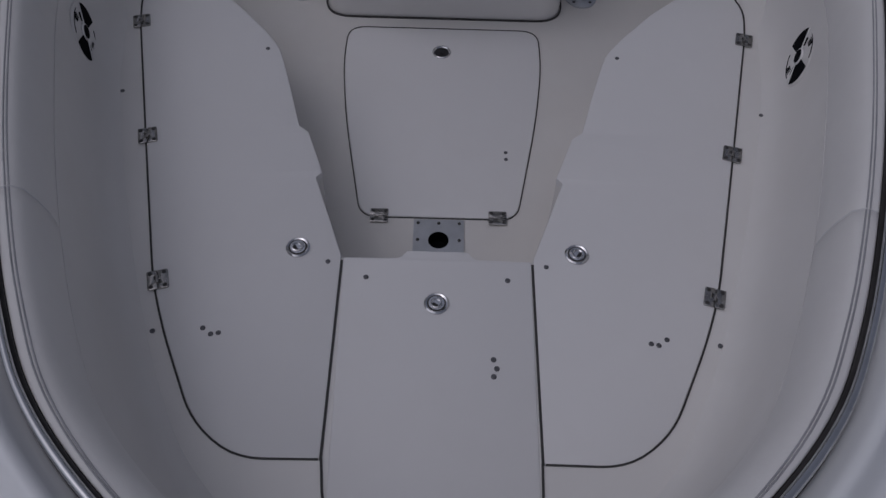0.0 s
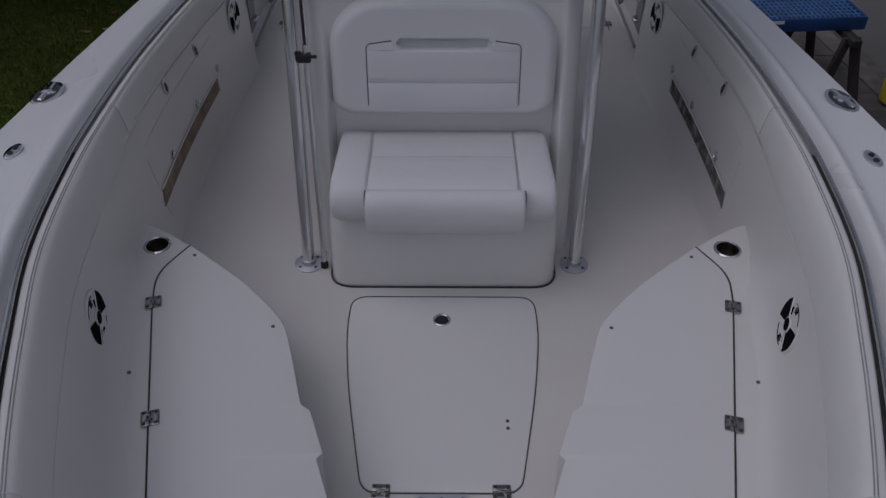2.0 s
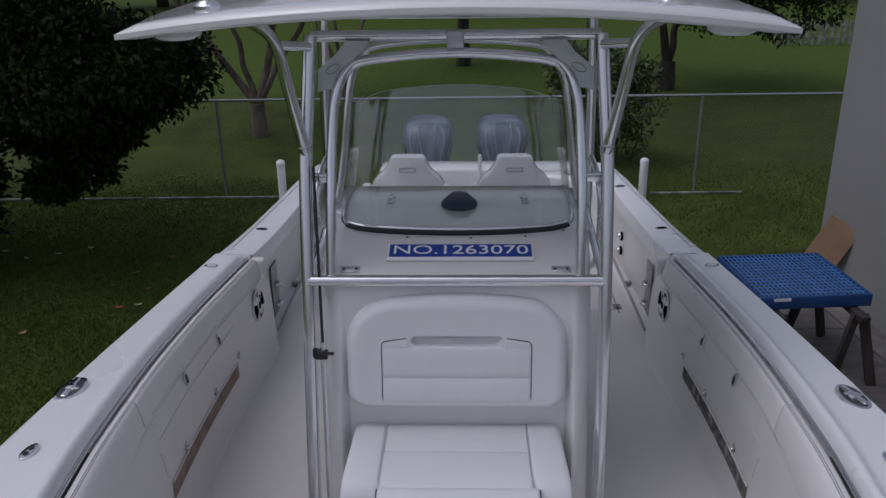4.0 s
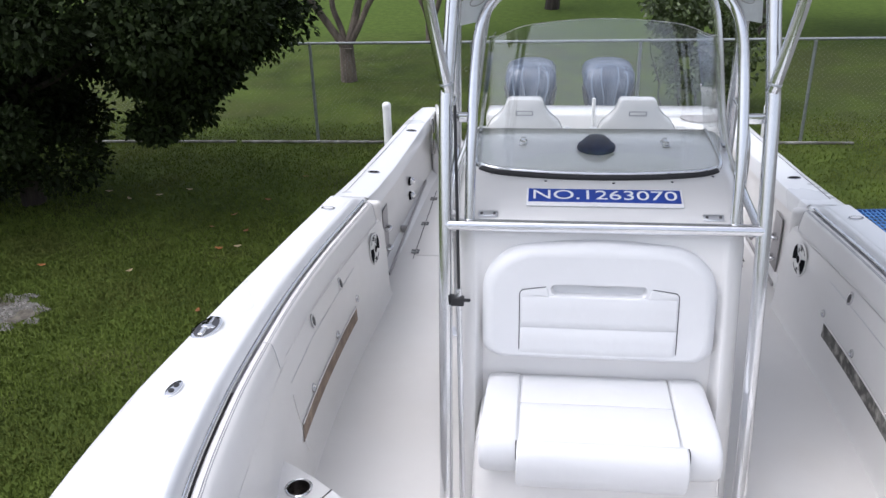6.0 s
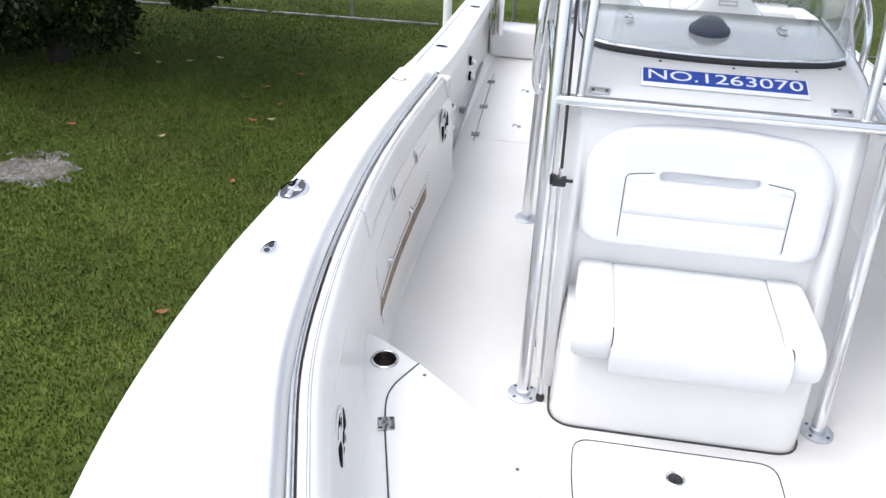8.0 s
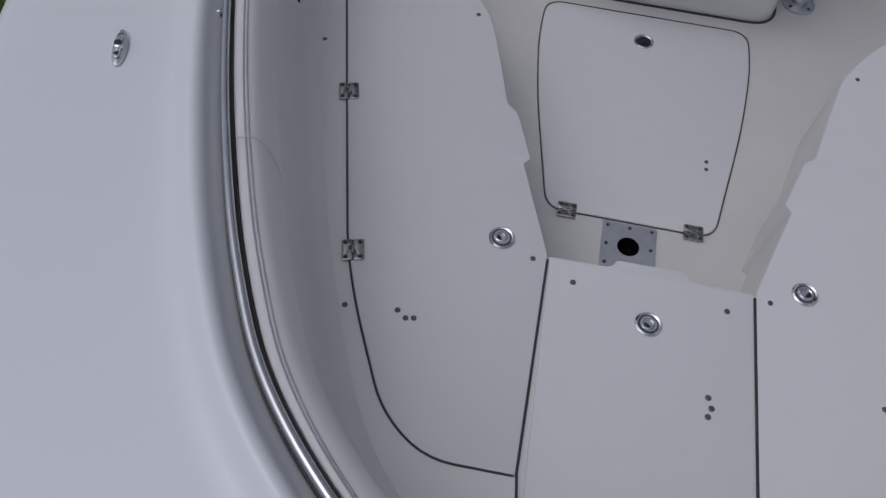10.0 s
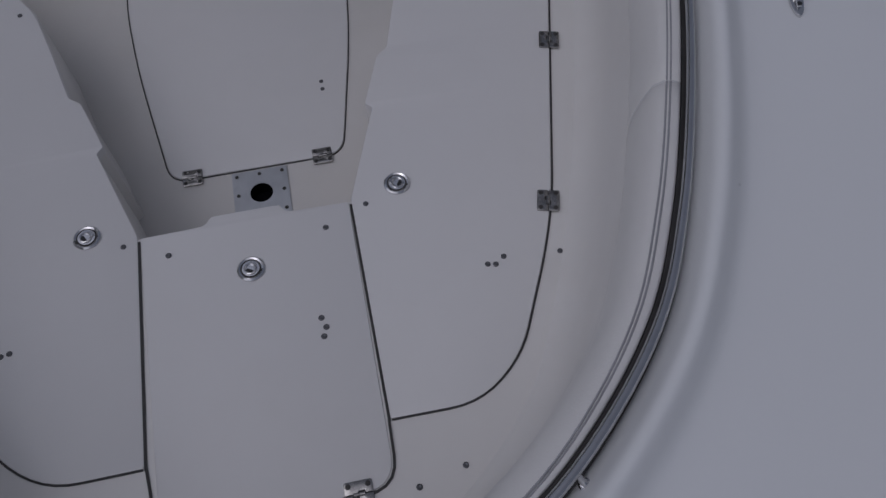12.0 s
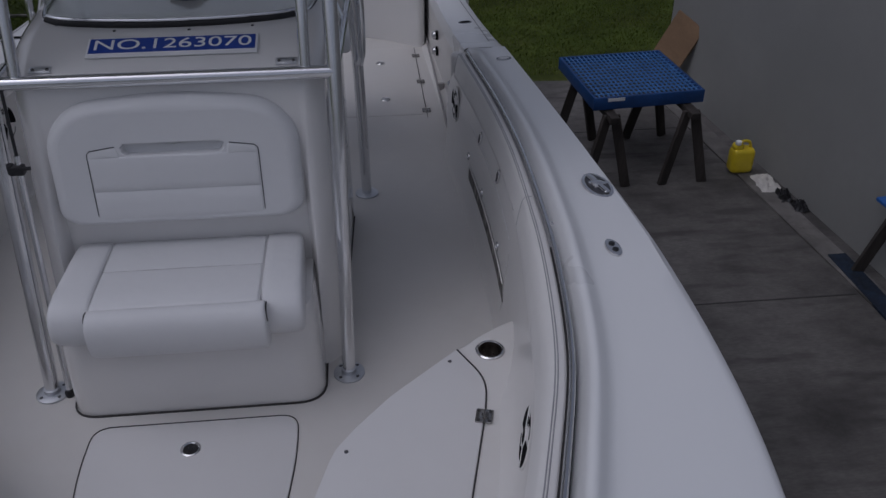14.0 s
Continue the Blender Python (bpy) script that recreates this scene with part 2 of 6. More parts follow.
clear, gloss, share, amount = gn.new("ShaderNodeBsdfTransparent"), gn.new("ShaderNodeBsdfGlossy"), gn.new("ShaderNodeMixShader"), gn.new("ShaderNodeLayerWeight")
clear.inputs[0].default_value = (0.985, 0.995, 0.993, 1)
gloss.inputs["Roughness"].default_value = 0.0
amount.inputs["Blend"].default_value = 0.5
steep = gn.new("ShaderNodeMath")
steep.operation = "POWER"
steep.inputs[1].default_value = 4.0
weak = gn.new("ShaderNodeMath")
weak.operation = "MULTIPLY_ADD"
weak.inputs[1].default_value, weak.inputs[2].default_value = 0.5, 0.09
gl.new(amount.outputs["Facing"], steep.inputs[0])
gl.new(steep.outputs[0], weak.inputs[0])
gl.new(weak.outputs[0], share.inputs[0])
gl.new(clear.outputs[0], share.inputs[1])
gl.new(gloss.outputs[0], share.inputs[2])
gl.new(share.outputs[0], gn["Material Output"].inputs[0])


# ---- building helpers ----
def thing(name, label, category, at=(0, 0, 0), group="", kind=""):
    return_ob = new(name)
    return_ob.location = at
    return tagged(return_ob, label, category, group, kind)


def base_of(ob):
    p = Vector(ob.location)
    while ob.parent:
        ob = ob.parent
        p += Vector(ob.location)
    return p


def mesh_from(name, bm, mat, angle=38):
    me = bpy.data.meshes.new(name)
    bmesh.ops.recalc_face_normals(bm, faces=bm.faces)
    bm.to_mesh(me)
    bm.free()
    me.materials.append(mat)
    me.shade_smooth()
    me.set_sharp_from_angle(angle=radians(angle))
    return me


def part(name, bm, mat, parent=None, label="", angle=38):
    """Links a bmesh, given in the world's coordinates, as one mesh under its thing."""
    if parent is not None:
        bmesh.ops.translate(bm, vec=-base_of(parent), verts=bm.verts)
    ob = new(name, mesh_from(name, bm, mat, angle))
    if parent is not None:
        ob.parent = parent
    if label:
        ob["label"] = label
    return ob


def solo(name, bm, mat, label, category, kind="", group="", angle=38):
    """One mesh that is a whole thing or a piece of the setting."""
    ob = new(name, mesh_from(name, bm, mat, angle))
    return tagged(ob, label, category, group, kind)


def merge(*bms):
    out = bmesh.new()
    for b in bms:
        me = bpy.data.meshes.new("tmp")
        b.to_mesh(me)
        b.free()
        out.from_mesh(me)
        bpy.data.meshes.remove(me)
    return out


def moved(bm, m):
    bmesh.ops.transform(bm, matrix=m, verts=bm.verts)
    return bm


def rbox(sx, sy, sz, at=(0, 0, 0), bev=0.005, seg=2):
    """A box with rounded edges, standing on at."""
    bm = bmesh.new()
    bmesh.ops.create_cube(bm, size=1)
    bmesh.ops.scale(bm, vec=(sx, sy, sz), verts=bm.verts)
    if bev:
        bmesh.ops.bevel(bm, geom=list(bm.edges), offset=bev, segments=seg, profile=0.5, affect="EDGES")
    bmesh.ops.translate(bm, vec=(at[0], at[1], at[2] + sz / 2), verts=bm.verts)
    return bm


def loft(rows, closed=False, caps=False):
    """Faces between rows of points; closed: each row is a ring."""
    bm = bmesh.new()
    vs = [[bm.verts.new(p) for p in r] for r in rows]
    n = len(rows[0])
    for a, b in zip(vs, vs[1:]):
        for i in range(n if closed else n - 1):
            j = (i + 1) % n
            bm.faces.new((a[i], a[j], b[j], b[i]))
    if caps and closed:
        bm.faces.new(vs[0])
        bm.faces.new(list(reversed(vs[-1])))
    bmesh.ops.remove_doubles(bm, verts=bm.verts, dist=1e-5)
    return bm


def smooth_path(pts, per=6):
    """Catmull-Rom through the points."""
    p = [Vector(q) for q in pts]
    p = [2 * p[0] - p[1], *p, 2 * p[-1] - p[-2]]
    out = []
    for i in range(1, len(p) - 2):
        for k in range(per):
            t = k / per
            a, b, c, d = p[i - 1], p[i], p[i + 1], p[i + 2]
            out.append(0.5 * (2 * b + (c - a) * t + (2 * a - 5 * b + 4 * c - d) * t * t + (3 * b - a - 3 * c + d) * t ** 3))
    out.append(p[-2])
    return out


def tube(pts, r, seg=12, closed=False):
    """A round bar along the points."""
    pts = [Vector(p) for p in pts]
    n = len(pts)
    rows, up = [], None
    for i, p in enumerate(pts):
        a, b = (pts[i - 1], pts[(i + 1) % n]) if closed else (pts[max(0, i - 1)], pts[min(n - 1, i + 1)])
        d = (b - a).normalized()
        if up is None:
            up = d.orthogonal().normalized()
        up = (up - d * up.dot(d)).normalized()
        side = d.cross(up)
        rad = r[i] if isinstance(r, (list, tuple)) else r
        rows.append([p + rad * (math.cos(2 * math.pi * k / seg) * up + math.sin(2 * math.pi * k / seg) * side) for k in range(seg)])
    if closed:
        rows.append(rows[0])
    return loft(rows, closed=True, caps=not closed)


def lathe(profile, seg=24, at=(0, 0, 0)):
    """A turned form: (radius, height) pairs round the z axis."""
    rows = [[(max(r, 1e-4) * math.cos(2 * math.pi * k / seg), max(r, 1e-4) * math.sin(2 * math.pi * k / seg), z) for k in range(seg)] for r, z in profile]
    bm = loft(rows, closed=True, caps=True)
    bmesh.ops.translate(bm, vec=at, verts=bm.verts)
    return bm


def rounded(pts, r, per=5):
    """A polygon with its corners rounded; r: one radius or one a corner."""
    out, n = [], len(pts)
    for i in range(n):
        p, a, b = (Vector(pts[k % n]).to_2d() for k in (i, i - 1, i + 1))
        rad = r[i] if isinstance(r, (list, tuple)) else r
        u, v = a - p, b - p
        c = min(rad, 0.48 * u.length, 0.48 * v.length)
        if c < 1e-4:
            out.append(p)
            continue
        u, v = p + u.normalized() * c, p + v.normalized() * c
        for k in range(per + 1):
            t = k / per
            out.append((1 - t) ** 2 * u + 2 * t * (1 - t) * p + t * t * v)
    return out


def slab(pts, z0, z1, bev=0.0, seg=2, holes=()):
    """A flat plate over a polygon, its upper edges rounded; holes: round wells (x, y, radius, depth) in the top."""
    bm = bmesh.new()
    low = [bm.verts.new((p[0], p[1], z0)) for p in pts]
    steps = [(0.0, z1 - bev)] + [(bev * (1 - math.cos(math.pi / 2 * k / seg)), z1 - bev + bev * math.sin(math.pi / 2 * k / seg)) for k in range(1, seg + 1)] if bev else [(0.0, z1)]
    n = len(pts)
    area = sum(pts[i][0] * pts[(i + 1) % n][1] - pts[(i + 1) % n][0] * pts[i][1] for i in range(n))
    s = 1 if area > 0 else -1
    inward = []
    for i in range(n):
        a, p, b = (Vector(pts[k % n]).to_2d() for k in (i - 1, i, i + 1))
        d = ((p - a).normalized() + (b - p).normalized())
        d = d.normalized() if d.length > 1e-6 else Vector((1, 0))
        inward.append(Vector((-d.y, d.x)) * s)
    prev = low
    for off, z in steps:
        ring = [bm.verts.new((p[0] + inward[i].x * off, p[1] + inward[i].y * off, z)) for i, p in enumerate(pts)]
        for i in range(n):
            j = (i + 1) % n
            bm.faces.new((prev[i], prev[j], ring[j], ring[i]))
        prev = ring
    rims = []
    for x, y, r, deep in holes:
        turn = [(x + r * math.cos(2 * math.pi * k / 28), y + r * math.sin(2 * math.pi * k / 28)) for k in range(28)]
        rim, foot = ([bm.verts.new((*q, z)) for q in turn] for z in (z1, z1 - deep))
        for k in range(28):
            bm.faces.new((rim[k], rim[(k + 1) % 28], foot[(k + 1) % 28], foot[k]))
        rims.append(rim)
    for loops in ([prev, *rims], [low]):
        vs = [v for loop in loops for v in loop]
        for tri in tessellate_polygon([[v.co for v in loop] for loop in loops]):
            if len(set(tri)) == 3:
                bm.faces.new([vs[k] for k in tri])
    return bm


def ribbon(pts, half, z, thick=0.003):
    """A thin raised line along points on a level surface."""
    p = [Vector((q[0], q[1], 0)) for q in pts]
    rows = []
    for i, q in enumerate(p):
        d = (p[min(i + 1, len(p) - 1)] - p[max(i - 1, 0)]).normalized()
        s = Vector((-d.y, d.x, 0)) * half
        rows.append([q - s + Vector((0, 0, z - thick)), q - s + Vector((0, 0, z)), q + s + Vector((0, 0, z)), q + s + Vector((0, 0, z - thick))])
    return loft(rows, closed=True, caps=True)


def along(m, pts):
    return [m @ Vector(p) for p in pts]


def frame_on(at, normal, up=(0, 1, 0)):
    """A pose whose z is the normal and whose y lies near up."""
    z = Vector(normal).normalized()
    x = Vector(up).cross(z).normalized()
    y = z.cross(x)
    m = Matrix((x, y, z)).transposed().to_4x4()
    m.translation = at
    return m


# ---- the boat: shell, liner and bow platform ----
GROUND = -1.6
SEAT = 0.333   # level of the bow seats above the sole

# stations from the stem to the cockpit: inner lip (x, y), outer edge (x, y)
STATIONS = [
    (0.000, 0.420, 0.000, -1.30),
    (0.250, 0.475, 0.350, -1.05),
    (0.450, 0.578, 0.680, -0.65),
    (0.600, 0.700, 0.950, -0.22),
    (0.726, 0.845, 1.140, 0.20),
    (0.818, 1.010, 1.288, 0.58),
    (0.901, 1.200, 1.398, 0.95),
    (0.997, 1.460, 1.503, 1.38),
    (1.100, 1.790, 1.579, 1.80),
    (1.195, 2.150, 1.611, 2.20),
    (1.255, 2.600, 1.615, 2.65),
    (1.285, 3.050, 1.600, 3.05),
    (1.302, 3.550, 1.575, 3.55),
    (1.292, 4.100, 1.544, 4.10),
    (1.255, 4.750, 1.505, 4.75),
    (1.245, 4.950, 1.490, 4.95),
]
def sheer(y):
    return float(np.interp(y, (-1.3, 0.5, 1.5, 2.7, 3.2, 4.0, 4.7, 5.46, 6.3, 7.4), (0.93, 0.856, 0.828, 0.787, 0.757, 0.70, 0.652, 0.605, 0.57, 0.55)))

RING = [(Vector((a.x, a.y, 0)), Vector((b.x, b.y, 0))) for a, b in zip(smooth_path([(s[0], s[1], 0) for s in STATIONS], 5), smooth_path([(s[2], s[3], 0) for s in STATIONS], 5))]

def inward_at(i):
    a, b = RING[max(0, i - 1)][0], RING[min(len(RING) - 1, i + 1)][0]
    d = (b - a).normalized()
    return Vector((-d.y, d.x, 0)) if i else Vector((0, 1, 0))

def blend(y, lo, hi):
    t = min(1, max(0, (y - lo) / (hi - lo)))
    return t * t * (3 - 2 * t)

def cap_row(i):
    pin, pout = RING[i]
    s = sheer(pin.y)
    so = sheer(pout.y)
    out = (pout - pin).normalized()
    w = (pout - pin).length
    prof = [(0.008, -0.055), (0.0115, -0.016), (0.017, -0.009), (0.025, -0.003), (0.032, 0.005), (0.039, 0.016), (0.045, 0.027), (0.053, 0.034), (0.062, 0.0365), (0.070, 0.0345), (0.078, 0.028), (0.091, 0.015), (0.104, 0.0055), (0.118, 0.001), (0.155, 0.0)]
    low = 1 - blend(pin.y, 4.78, 4.94)   # the ridge runs out where the cockpit begins
    row = [pin + out * d + Vector((0, 0, s + (z * low if z > 0 else z))) for d, z in prof]
    for f in (0.45, 0.65, 0.85):
        d = 0.155 + (w - 0.155) * f
        row.append(pin + out * d + Vector((0, 0, s + (so - s) * f + 0.004)))
    for d, z in ((w - 0.03, 0.001), (w - 0.012, -0.006), (w - 0.002, -0.022), (w, -0.045), (w - 0.004, -0.07)):
        row.append(pin + out * d + Vector((0, 0, so + z)))
    return row

def liner_row(i):
    p = RING[i][0]
    k = inward_at(i)
    s = sheer(p.y)
    b = blend(p.y, 2.45, 2.95)
    fore = [(-0.008, -0.05), (0.004, -0.12), (0.03, -0.14), (0.086, -0.17), (0.092, -0.25), (0.098, -0.33), (0.107, 0.42 - s), (0.119, 0.385 - s), (0.134, 0.356 - s), (0.158, 0.339 - s), (0.19, 0.325 - s), (0.2, 0.2 - s), (0.2, 0.05 - s), (0.22, -0.02 - s)]
    aft = [(-0.008, -0.05), (0.004, -0.10), (0.03, -0.11), (0.062, -0.13), (0.070, -0.17), (0.080, -0.22), (0.0808, 0.42 - s), (0.0835, 0.36 - s), (0.088, 0.30 - s), (0.090, 0.2 - s), (0.094, 0.1 - s), (0.099, 0.035 - s), (0.107, 0.010 - s), (0.12, -0.012 - s)]
    return [p + k * (f[0] * (1 - b) + a[0] * b) + Vector((0, 0, s + f[1] * (1 - b) + a[1] * b)) for f, a in zip(fore, aft)]

boat = thing("boat", "white fibreglass centre console motorboat on a trailer", "boat", (0, 3.0, GROUND + 0.45))

def both_sides(rows_of, idx):
    right = [rows_of(i) for i in idx]
    left = [[Vector((-p.x, p.y, p.z)) for p in r] for r in right[1:]]
    return list(reversed(left)) + right

ALL = range(len(RING))
part("gunwale", loft(both_sides(cap_row, ALL)), CAP, boat, "smooth white gunwale deck")
SLOT_Y = (3.19, 4.24)
part("liner", loft(both_sides(liner_row, ALL)), LINER, boat, "off-white moulded inner side")

def hull_row(pout, top):
    f = blend(pout.y, -1.3, 2.0)
    low = -0.75 + 0.55 * (1 - f)
    return [Vector((pout.x * a, pout.y + 0.9 * (1 - f) * (1 - c), top + (low - top) * (1 - c) if c > 0 else z)) for a, c, z in ((0.998, 1, 0), (0.985, 0.9, 0), (0.95, 0.6, 0), (0.90, 0.3, 0), (0.84, 0.04, 0))] + [Vector((0, pout.y + 0.9 * (1 - f), low - 0.38 * f))]
hull_pts = [RING[i][1] for i in ALL] + [Vector((x, y, 0)) for x, y in ((1.42, 5.5), (1.375, 6.3), (1.335, 7.0), (1.29, 7.3))]
right_hull = [hull_row(p, sheer(p.y) - 0.06) for p in hull_pts]
left_hull = [[Vector((-p.x, p.y, p.z)) for p in r] for r in right_hull[1:]]
part("hull", loft(list(reversed(left_hull)) + right_hull), GEL, boat, "glossy white hull")
rub = [RING[i][1] + Vector((0, 0, sheer(RING[i][1].y) - 0.062)) for i in ALL] + [Vector((x, y, sheer(y) - 0.062)) for x, y in ((1.42, 5.5), (1.375, 6.3), (1.335, 7.0), (1.29, 7.3))]
rub = [Vector((-p.x, p.y, p.z)) for p in reversed(rub[1:])] + rub
part("rub_rail", tube(rub, 0.013, 8), PIPING, boat, "grey rubber rub rail")

# cockpit aft of the recessed side: wide coaming, recessed side wall, transom
for side in (1, -1):
    rows, wall = [], []
    for x_in, x_out, y in ((1.247, 1.490, 4.945), (1.240, 1.481, 5.0), (1.222, 1.460, 5.2), (1.20, 1.427, 5.6), (1.18, 1.39, 6.2), (1.155, 1.345, 6.85), (1.14, 1.32, 7.05), (1.13, 1.28, 7.3)):
        s = sheer(y)
        rows.append([(side * x, y, z) for x, z in ((x_in + 0.004, s - 0.11), (x_in, s - 0.02), (x_in + 0.006, s - 0.004), (x_in + 0.02, s + 0.002), (x_out - 0.075, s + 0.004), (x_out - 0.03, s + 0.001), (x_out - 0.01, s - 0.01), (x_out, s - 0.04), (x_out - 0.004, s - 0.07))])
        wall.append([(side * x, y, z) for x, z in ((x_in + 0.03, s - 0.10), (x_in + 0.045, s - 0.2), (x_in + 0.045, 0.12), (x_in + 0.04, 0.04), (x_in - 0.02, 0.0), (x_in - 0.05, -0.012))])
    part("coaming", loft(rows), CAP, boat)
    part("cockpit_side", loft(wall), LINER, boat)
    part("bulkhead_end", rbox(0.115, 0.06, 0.618, (side * 1.232, 4.945, 0.0), 0.026, 4), LINER, boat)
    line = [(side * x, y, sheer(y) + 0.006) for x, y in ((1.405, 5.05), (1.36, 5.8), (1.30, 6.6), (1.275, 6.95))]
    part("toe_line", tube(smooth_path(line, 4), 0.0022, 6), PIPING, boat)

# sole
part("sole", slab([(-1.32, 1.2), (1.32, 1.2), (1.32, 7.2), (-1.32, 7.2)], -0.05, 0.0, holes=[(0.002, 1.801, 0.036, 0.14)]), NONSKID, boat, "cream non-skid cockpit sole")
# transom bulkhead and its top
part("transom", rbox(1.85, 0.28, 0.56, (0.225, 7.25, 0.0), 0.03, 3), GEL, boat)
part("transom_sill", rbox(0.48, 0.24, 0.245, (-0.93, 7.27, 0.0), 0.03, 3), GEL, boat, "low sill under the transom gate")
part("transom_step", rbox(1.0, 0.25, 0.3, (-0.05, 7.06, 0.0), 0.03, 3), LINER, boat)

# bow platform: one U-shaped moulding, open over the sole
INNER = [(1.22, 2.93), (1.13, 2.885), (1.045, 2.83), (0.95, 2.755), (0.84, 2.665), (0.72, 2.56), (0.60, 2.425), (0.537, 2.335), (0.485, 2.16), (0.437, 1.99), (0.405, 1.965), (0.345, 1.795), (0.362, 1.78), (0.26, 1.503)]
u = [(x - 0.0, y) for x, y in INNER] + [(0.10, 1.507), (0.085, 1.531), (-0.085, 1.531), (-0.10, 1.507)] + [(-x, y) for x, y in reversed(INNER)]
u += [(-1.35, 2.9), (-1.25, 1.9), (-1.0, 1.1), (-0.7, 0.5), (0, 0.2), (0.7, 0.5), (1.0, 1.1), (1.25, 1.9), (1.35, 2.9)]
CUPS = ((-1.090, 2.760), (1.081, 2.748))
part("bow_platform", slab(u, -0.02, SEAT, 0.012, 3, [(x, y, 0.0435, 0.085) for x, y in CUPS]), LINER, boat, "off-white moulded bow seating")


# ---- hatches in the bow ----
def screw(parent, at, normal=(0, 0, 1), r=0.008):
    return part("screw", moved(lathe([(r, 0.0), (r, 0.0015), (r * 0.6, 0.003), (r * 0.25, 0.002)], 10), frame_on(at, normal)), SCREW, parent)

def hinge_leaf(side, w=0.056, h=0.060):
    """One leaf of a butt hinge: its inner edge steps round the other's knuckle."""
    step = [(0.0, 0.5), (0.0, 0.20), (-0.0075, 0.20), (-0.0075, 0.0), (0.0055, 0.0), (0.0055, -0.22), (0.0, -0.22), (0.0, -0.5)]
    gap = 0.0012 * side
    outline = [(x + gap, y * h) for x, y in step] + [(side * w / 2, -h / 2), (side * w / 2, h / 2)]
    return slab(rounded(outline, [0, 0.001, 0.001, 0.001, 0.001, 0.001, 0.001, 0, 0.005, 0.005], 3), 0.0005, 0.0045, 0.0012, 2)

def hinge(parent, at, turn):
    m = pose(*at, 0, 0, turn)
    h = part("hinge", moved(merge(rbox(0.053, 0.057, 0.002, (0, 0, 0), 0.0006, 1)), m), SEAL_AND_SHADE, parent, "stainless butt hinge")
    for side_ in (-1, 1):
        part("leaf", moved(hinge_leaf(side_), m), HINGE, h, "dull steel leaf")
    part("knuckle", moved(merge(tube([(-0.001, 0.0005, 0.0045), (-0.001, 0.0115, 0.0045)], 0.0045, 10), tube([(-0.001, -0.0125, 0.0045), (-0.001, -0.0005, 0.0045)], 0.0045, 10)), m), HINGE, h)
    for sx in (-0.0185, 0.0185):
        for sy in (-0.021, 0.021):
            s = part("screw", moved(lathe([(0.0062, 0.0035), (0.006, 0.0052), (0.002, 0.0048)], 10), m @ pose(sx, sy, 0)), SEAL_AND_SHADE, h)
    return h

def ring_latch(parent, at, turn):
    m = pose(*at, 0, 0, turn)
    l = part("latch", moved(merge(lathe([(0.033, 0.0), (0.033, 0.003), (0.029, 0.006), (0.025, 0.004), (0.023, -0.001)], 28)), m), STEEL, parent, "flush round stainless pull latch")
    part("gap", moved(lathe([(0.0245, 0.001), (0.0245, 0.0042), (0.0, 0.0043)], 22), m), SEAL_AND_SHADE, l)
    part("cup", moved(lathe([(0.0215, 0.002), (0.021, 0.0052), (0.012, 0.0056), (0.0, 0.0054)], 22), m), ALU, l)
    part("slot", moved(rbox(0.010, 0.016, 0.0016, (0.008, 0, 0.0052), 0.0006, 1), m), BLACK, l)
    part("pull_ring", moved(merge(tube([(0.002 + 0.0135 * math.cos(a), 0.0135 * math.sin(a), 0.0065) for a in [2 * math.pi * k / 18 for k in range(18)]], 0.0028, 8, True), rbox(0.010, 0.018, 0.005, (-0.014, 0, 0.004), 0.002, 1)), m), RAIL, l)
    return l

LID_SIDE = [(0.262, 0.928), (0.46, 0.926), (0.575, 1.015), (0.695, 1.262), (0.752, 1.41), (0.886, 1.925), (1.022, 2.455), (1.045, 2.60), (0.962, 2.762),
            (0.84, 2.655), (0.72, 2.55), (0.60, 2.415), (0.535, 2.325), (0.483, 2.155), (0.434, 1.982), (0.402, 1.957), (0.343, 1.797), (0.36, 1.778), (0.262, 1.505)]
SEAM = LID_SIDE[:9]
for side in (-1, 1):
    lid = thing("deck_hatch", "white moulded bow seat hatch lid, closed, with three hinges", "hatch", (side * 0.7, 1.7, SEAT), "bow hatches")
    pts = rounded([(side * x, y) for x, y in LID_SIDE], [0.01, 0.08, 0.08, 0.1, 0.1, 0.3, 0.1, 0.09, 0.01, 0.05, 0.05, 0.06, 0.05, 0.02, 0.006, 0.006, 0.006, 0.006, 0.01])
    part("lid", slab(pts, SEAT - 0.02, SEAT + 0.004, 0.004, 2), LIDMAT, lid, "smooth white lid")
    seam = rounded([(side * x, y) for x, y in SEAM], [0.0, 0.08, 0.08, 0.1, 0.1, 0.3, 0.1, 0.09, 0.0])
    part("seal", ribbon([(p[0] + side * 0.003, p[1] - 0.0) for p in seam], 0.0024, SEAT + 0.0035), SEAL_AND_SHADE, lid)
    part("inner_seal", ribbon([(side * 0.2595, 0.926), (side * 0.2595, 1.2), (side * 0.2595, 1.49)], 0.0032, SEAT + 0.003), SEAL_AND_SHADE, lid)
    for x, y, a in ((0.740, 1.402, -15), (0.881, 1.915, -14.4), (1.015, 2.431, -14)):
        hinge(lid, (side * x, y - side * 0.006, SEAT + 0.004), side * a)
    ring_latch(lid, (side * 0.382, 1.525, SEAT + 0.005), 90 - side * 120)
    for x, y in ((0.575, 2.320), (0.296, 1.482), (0.595, 1.267), (0.572, 1.250), (0.553, 1.254), (0.933, 2.70)):
        screw(lid, (side * x, y, SEAT + 0.004), r=0.007)
centre = thing("deck_hatch", "white centre bow hatch lid with round latch and two hinges", "hatch", (0, 1.15, SEAT), "bow hatches")
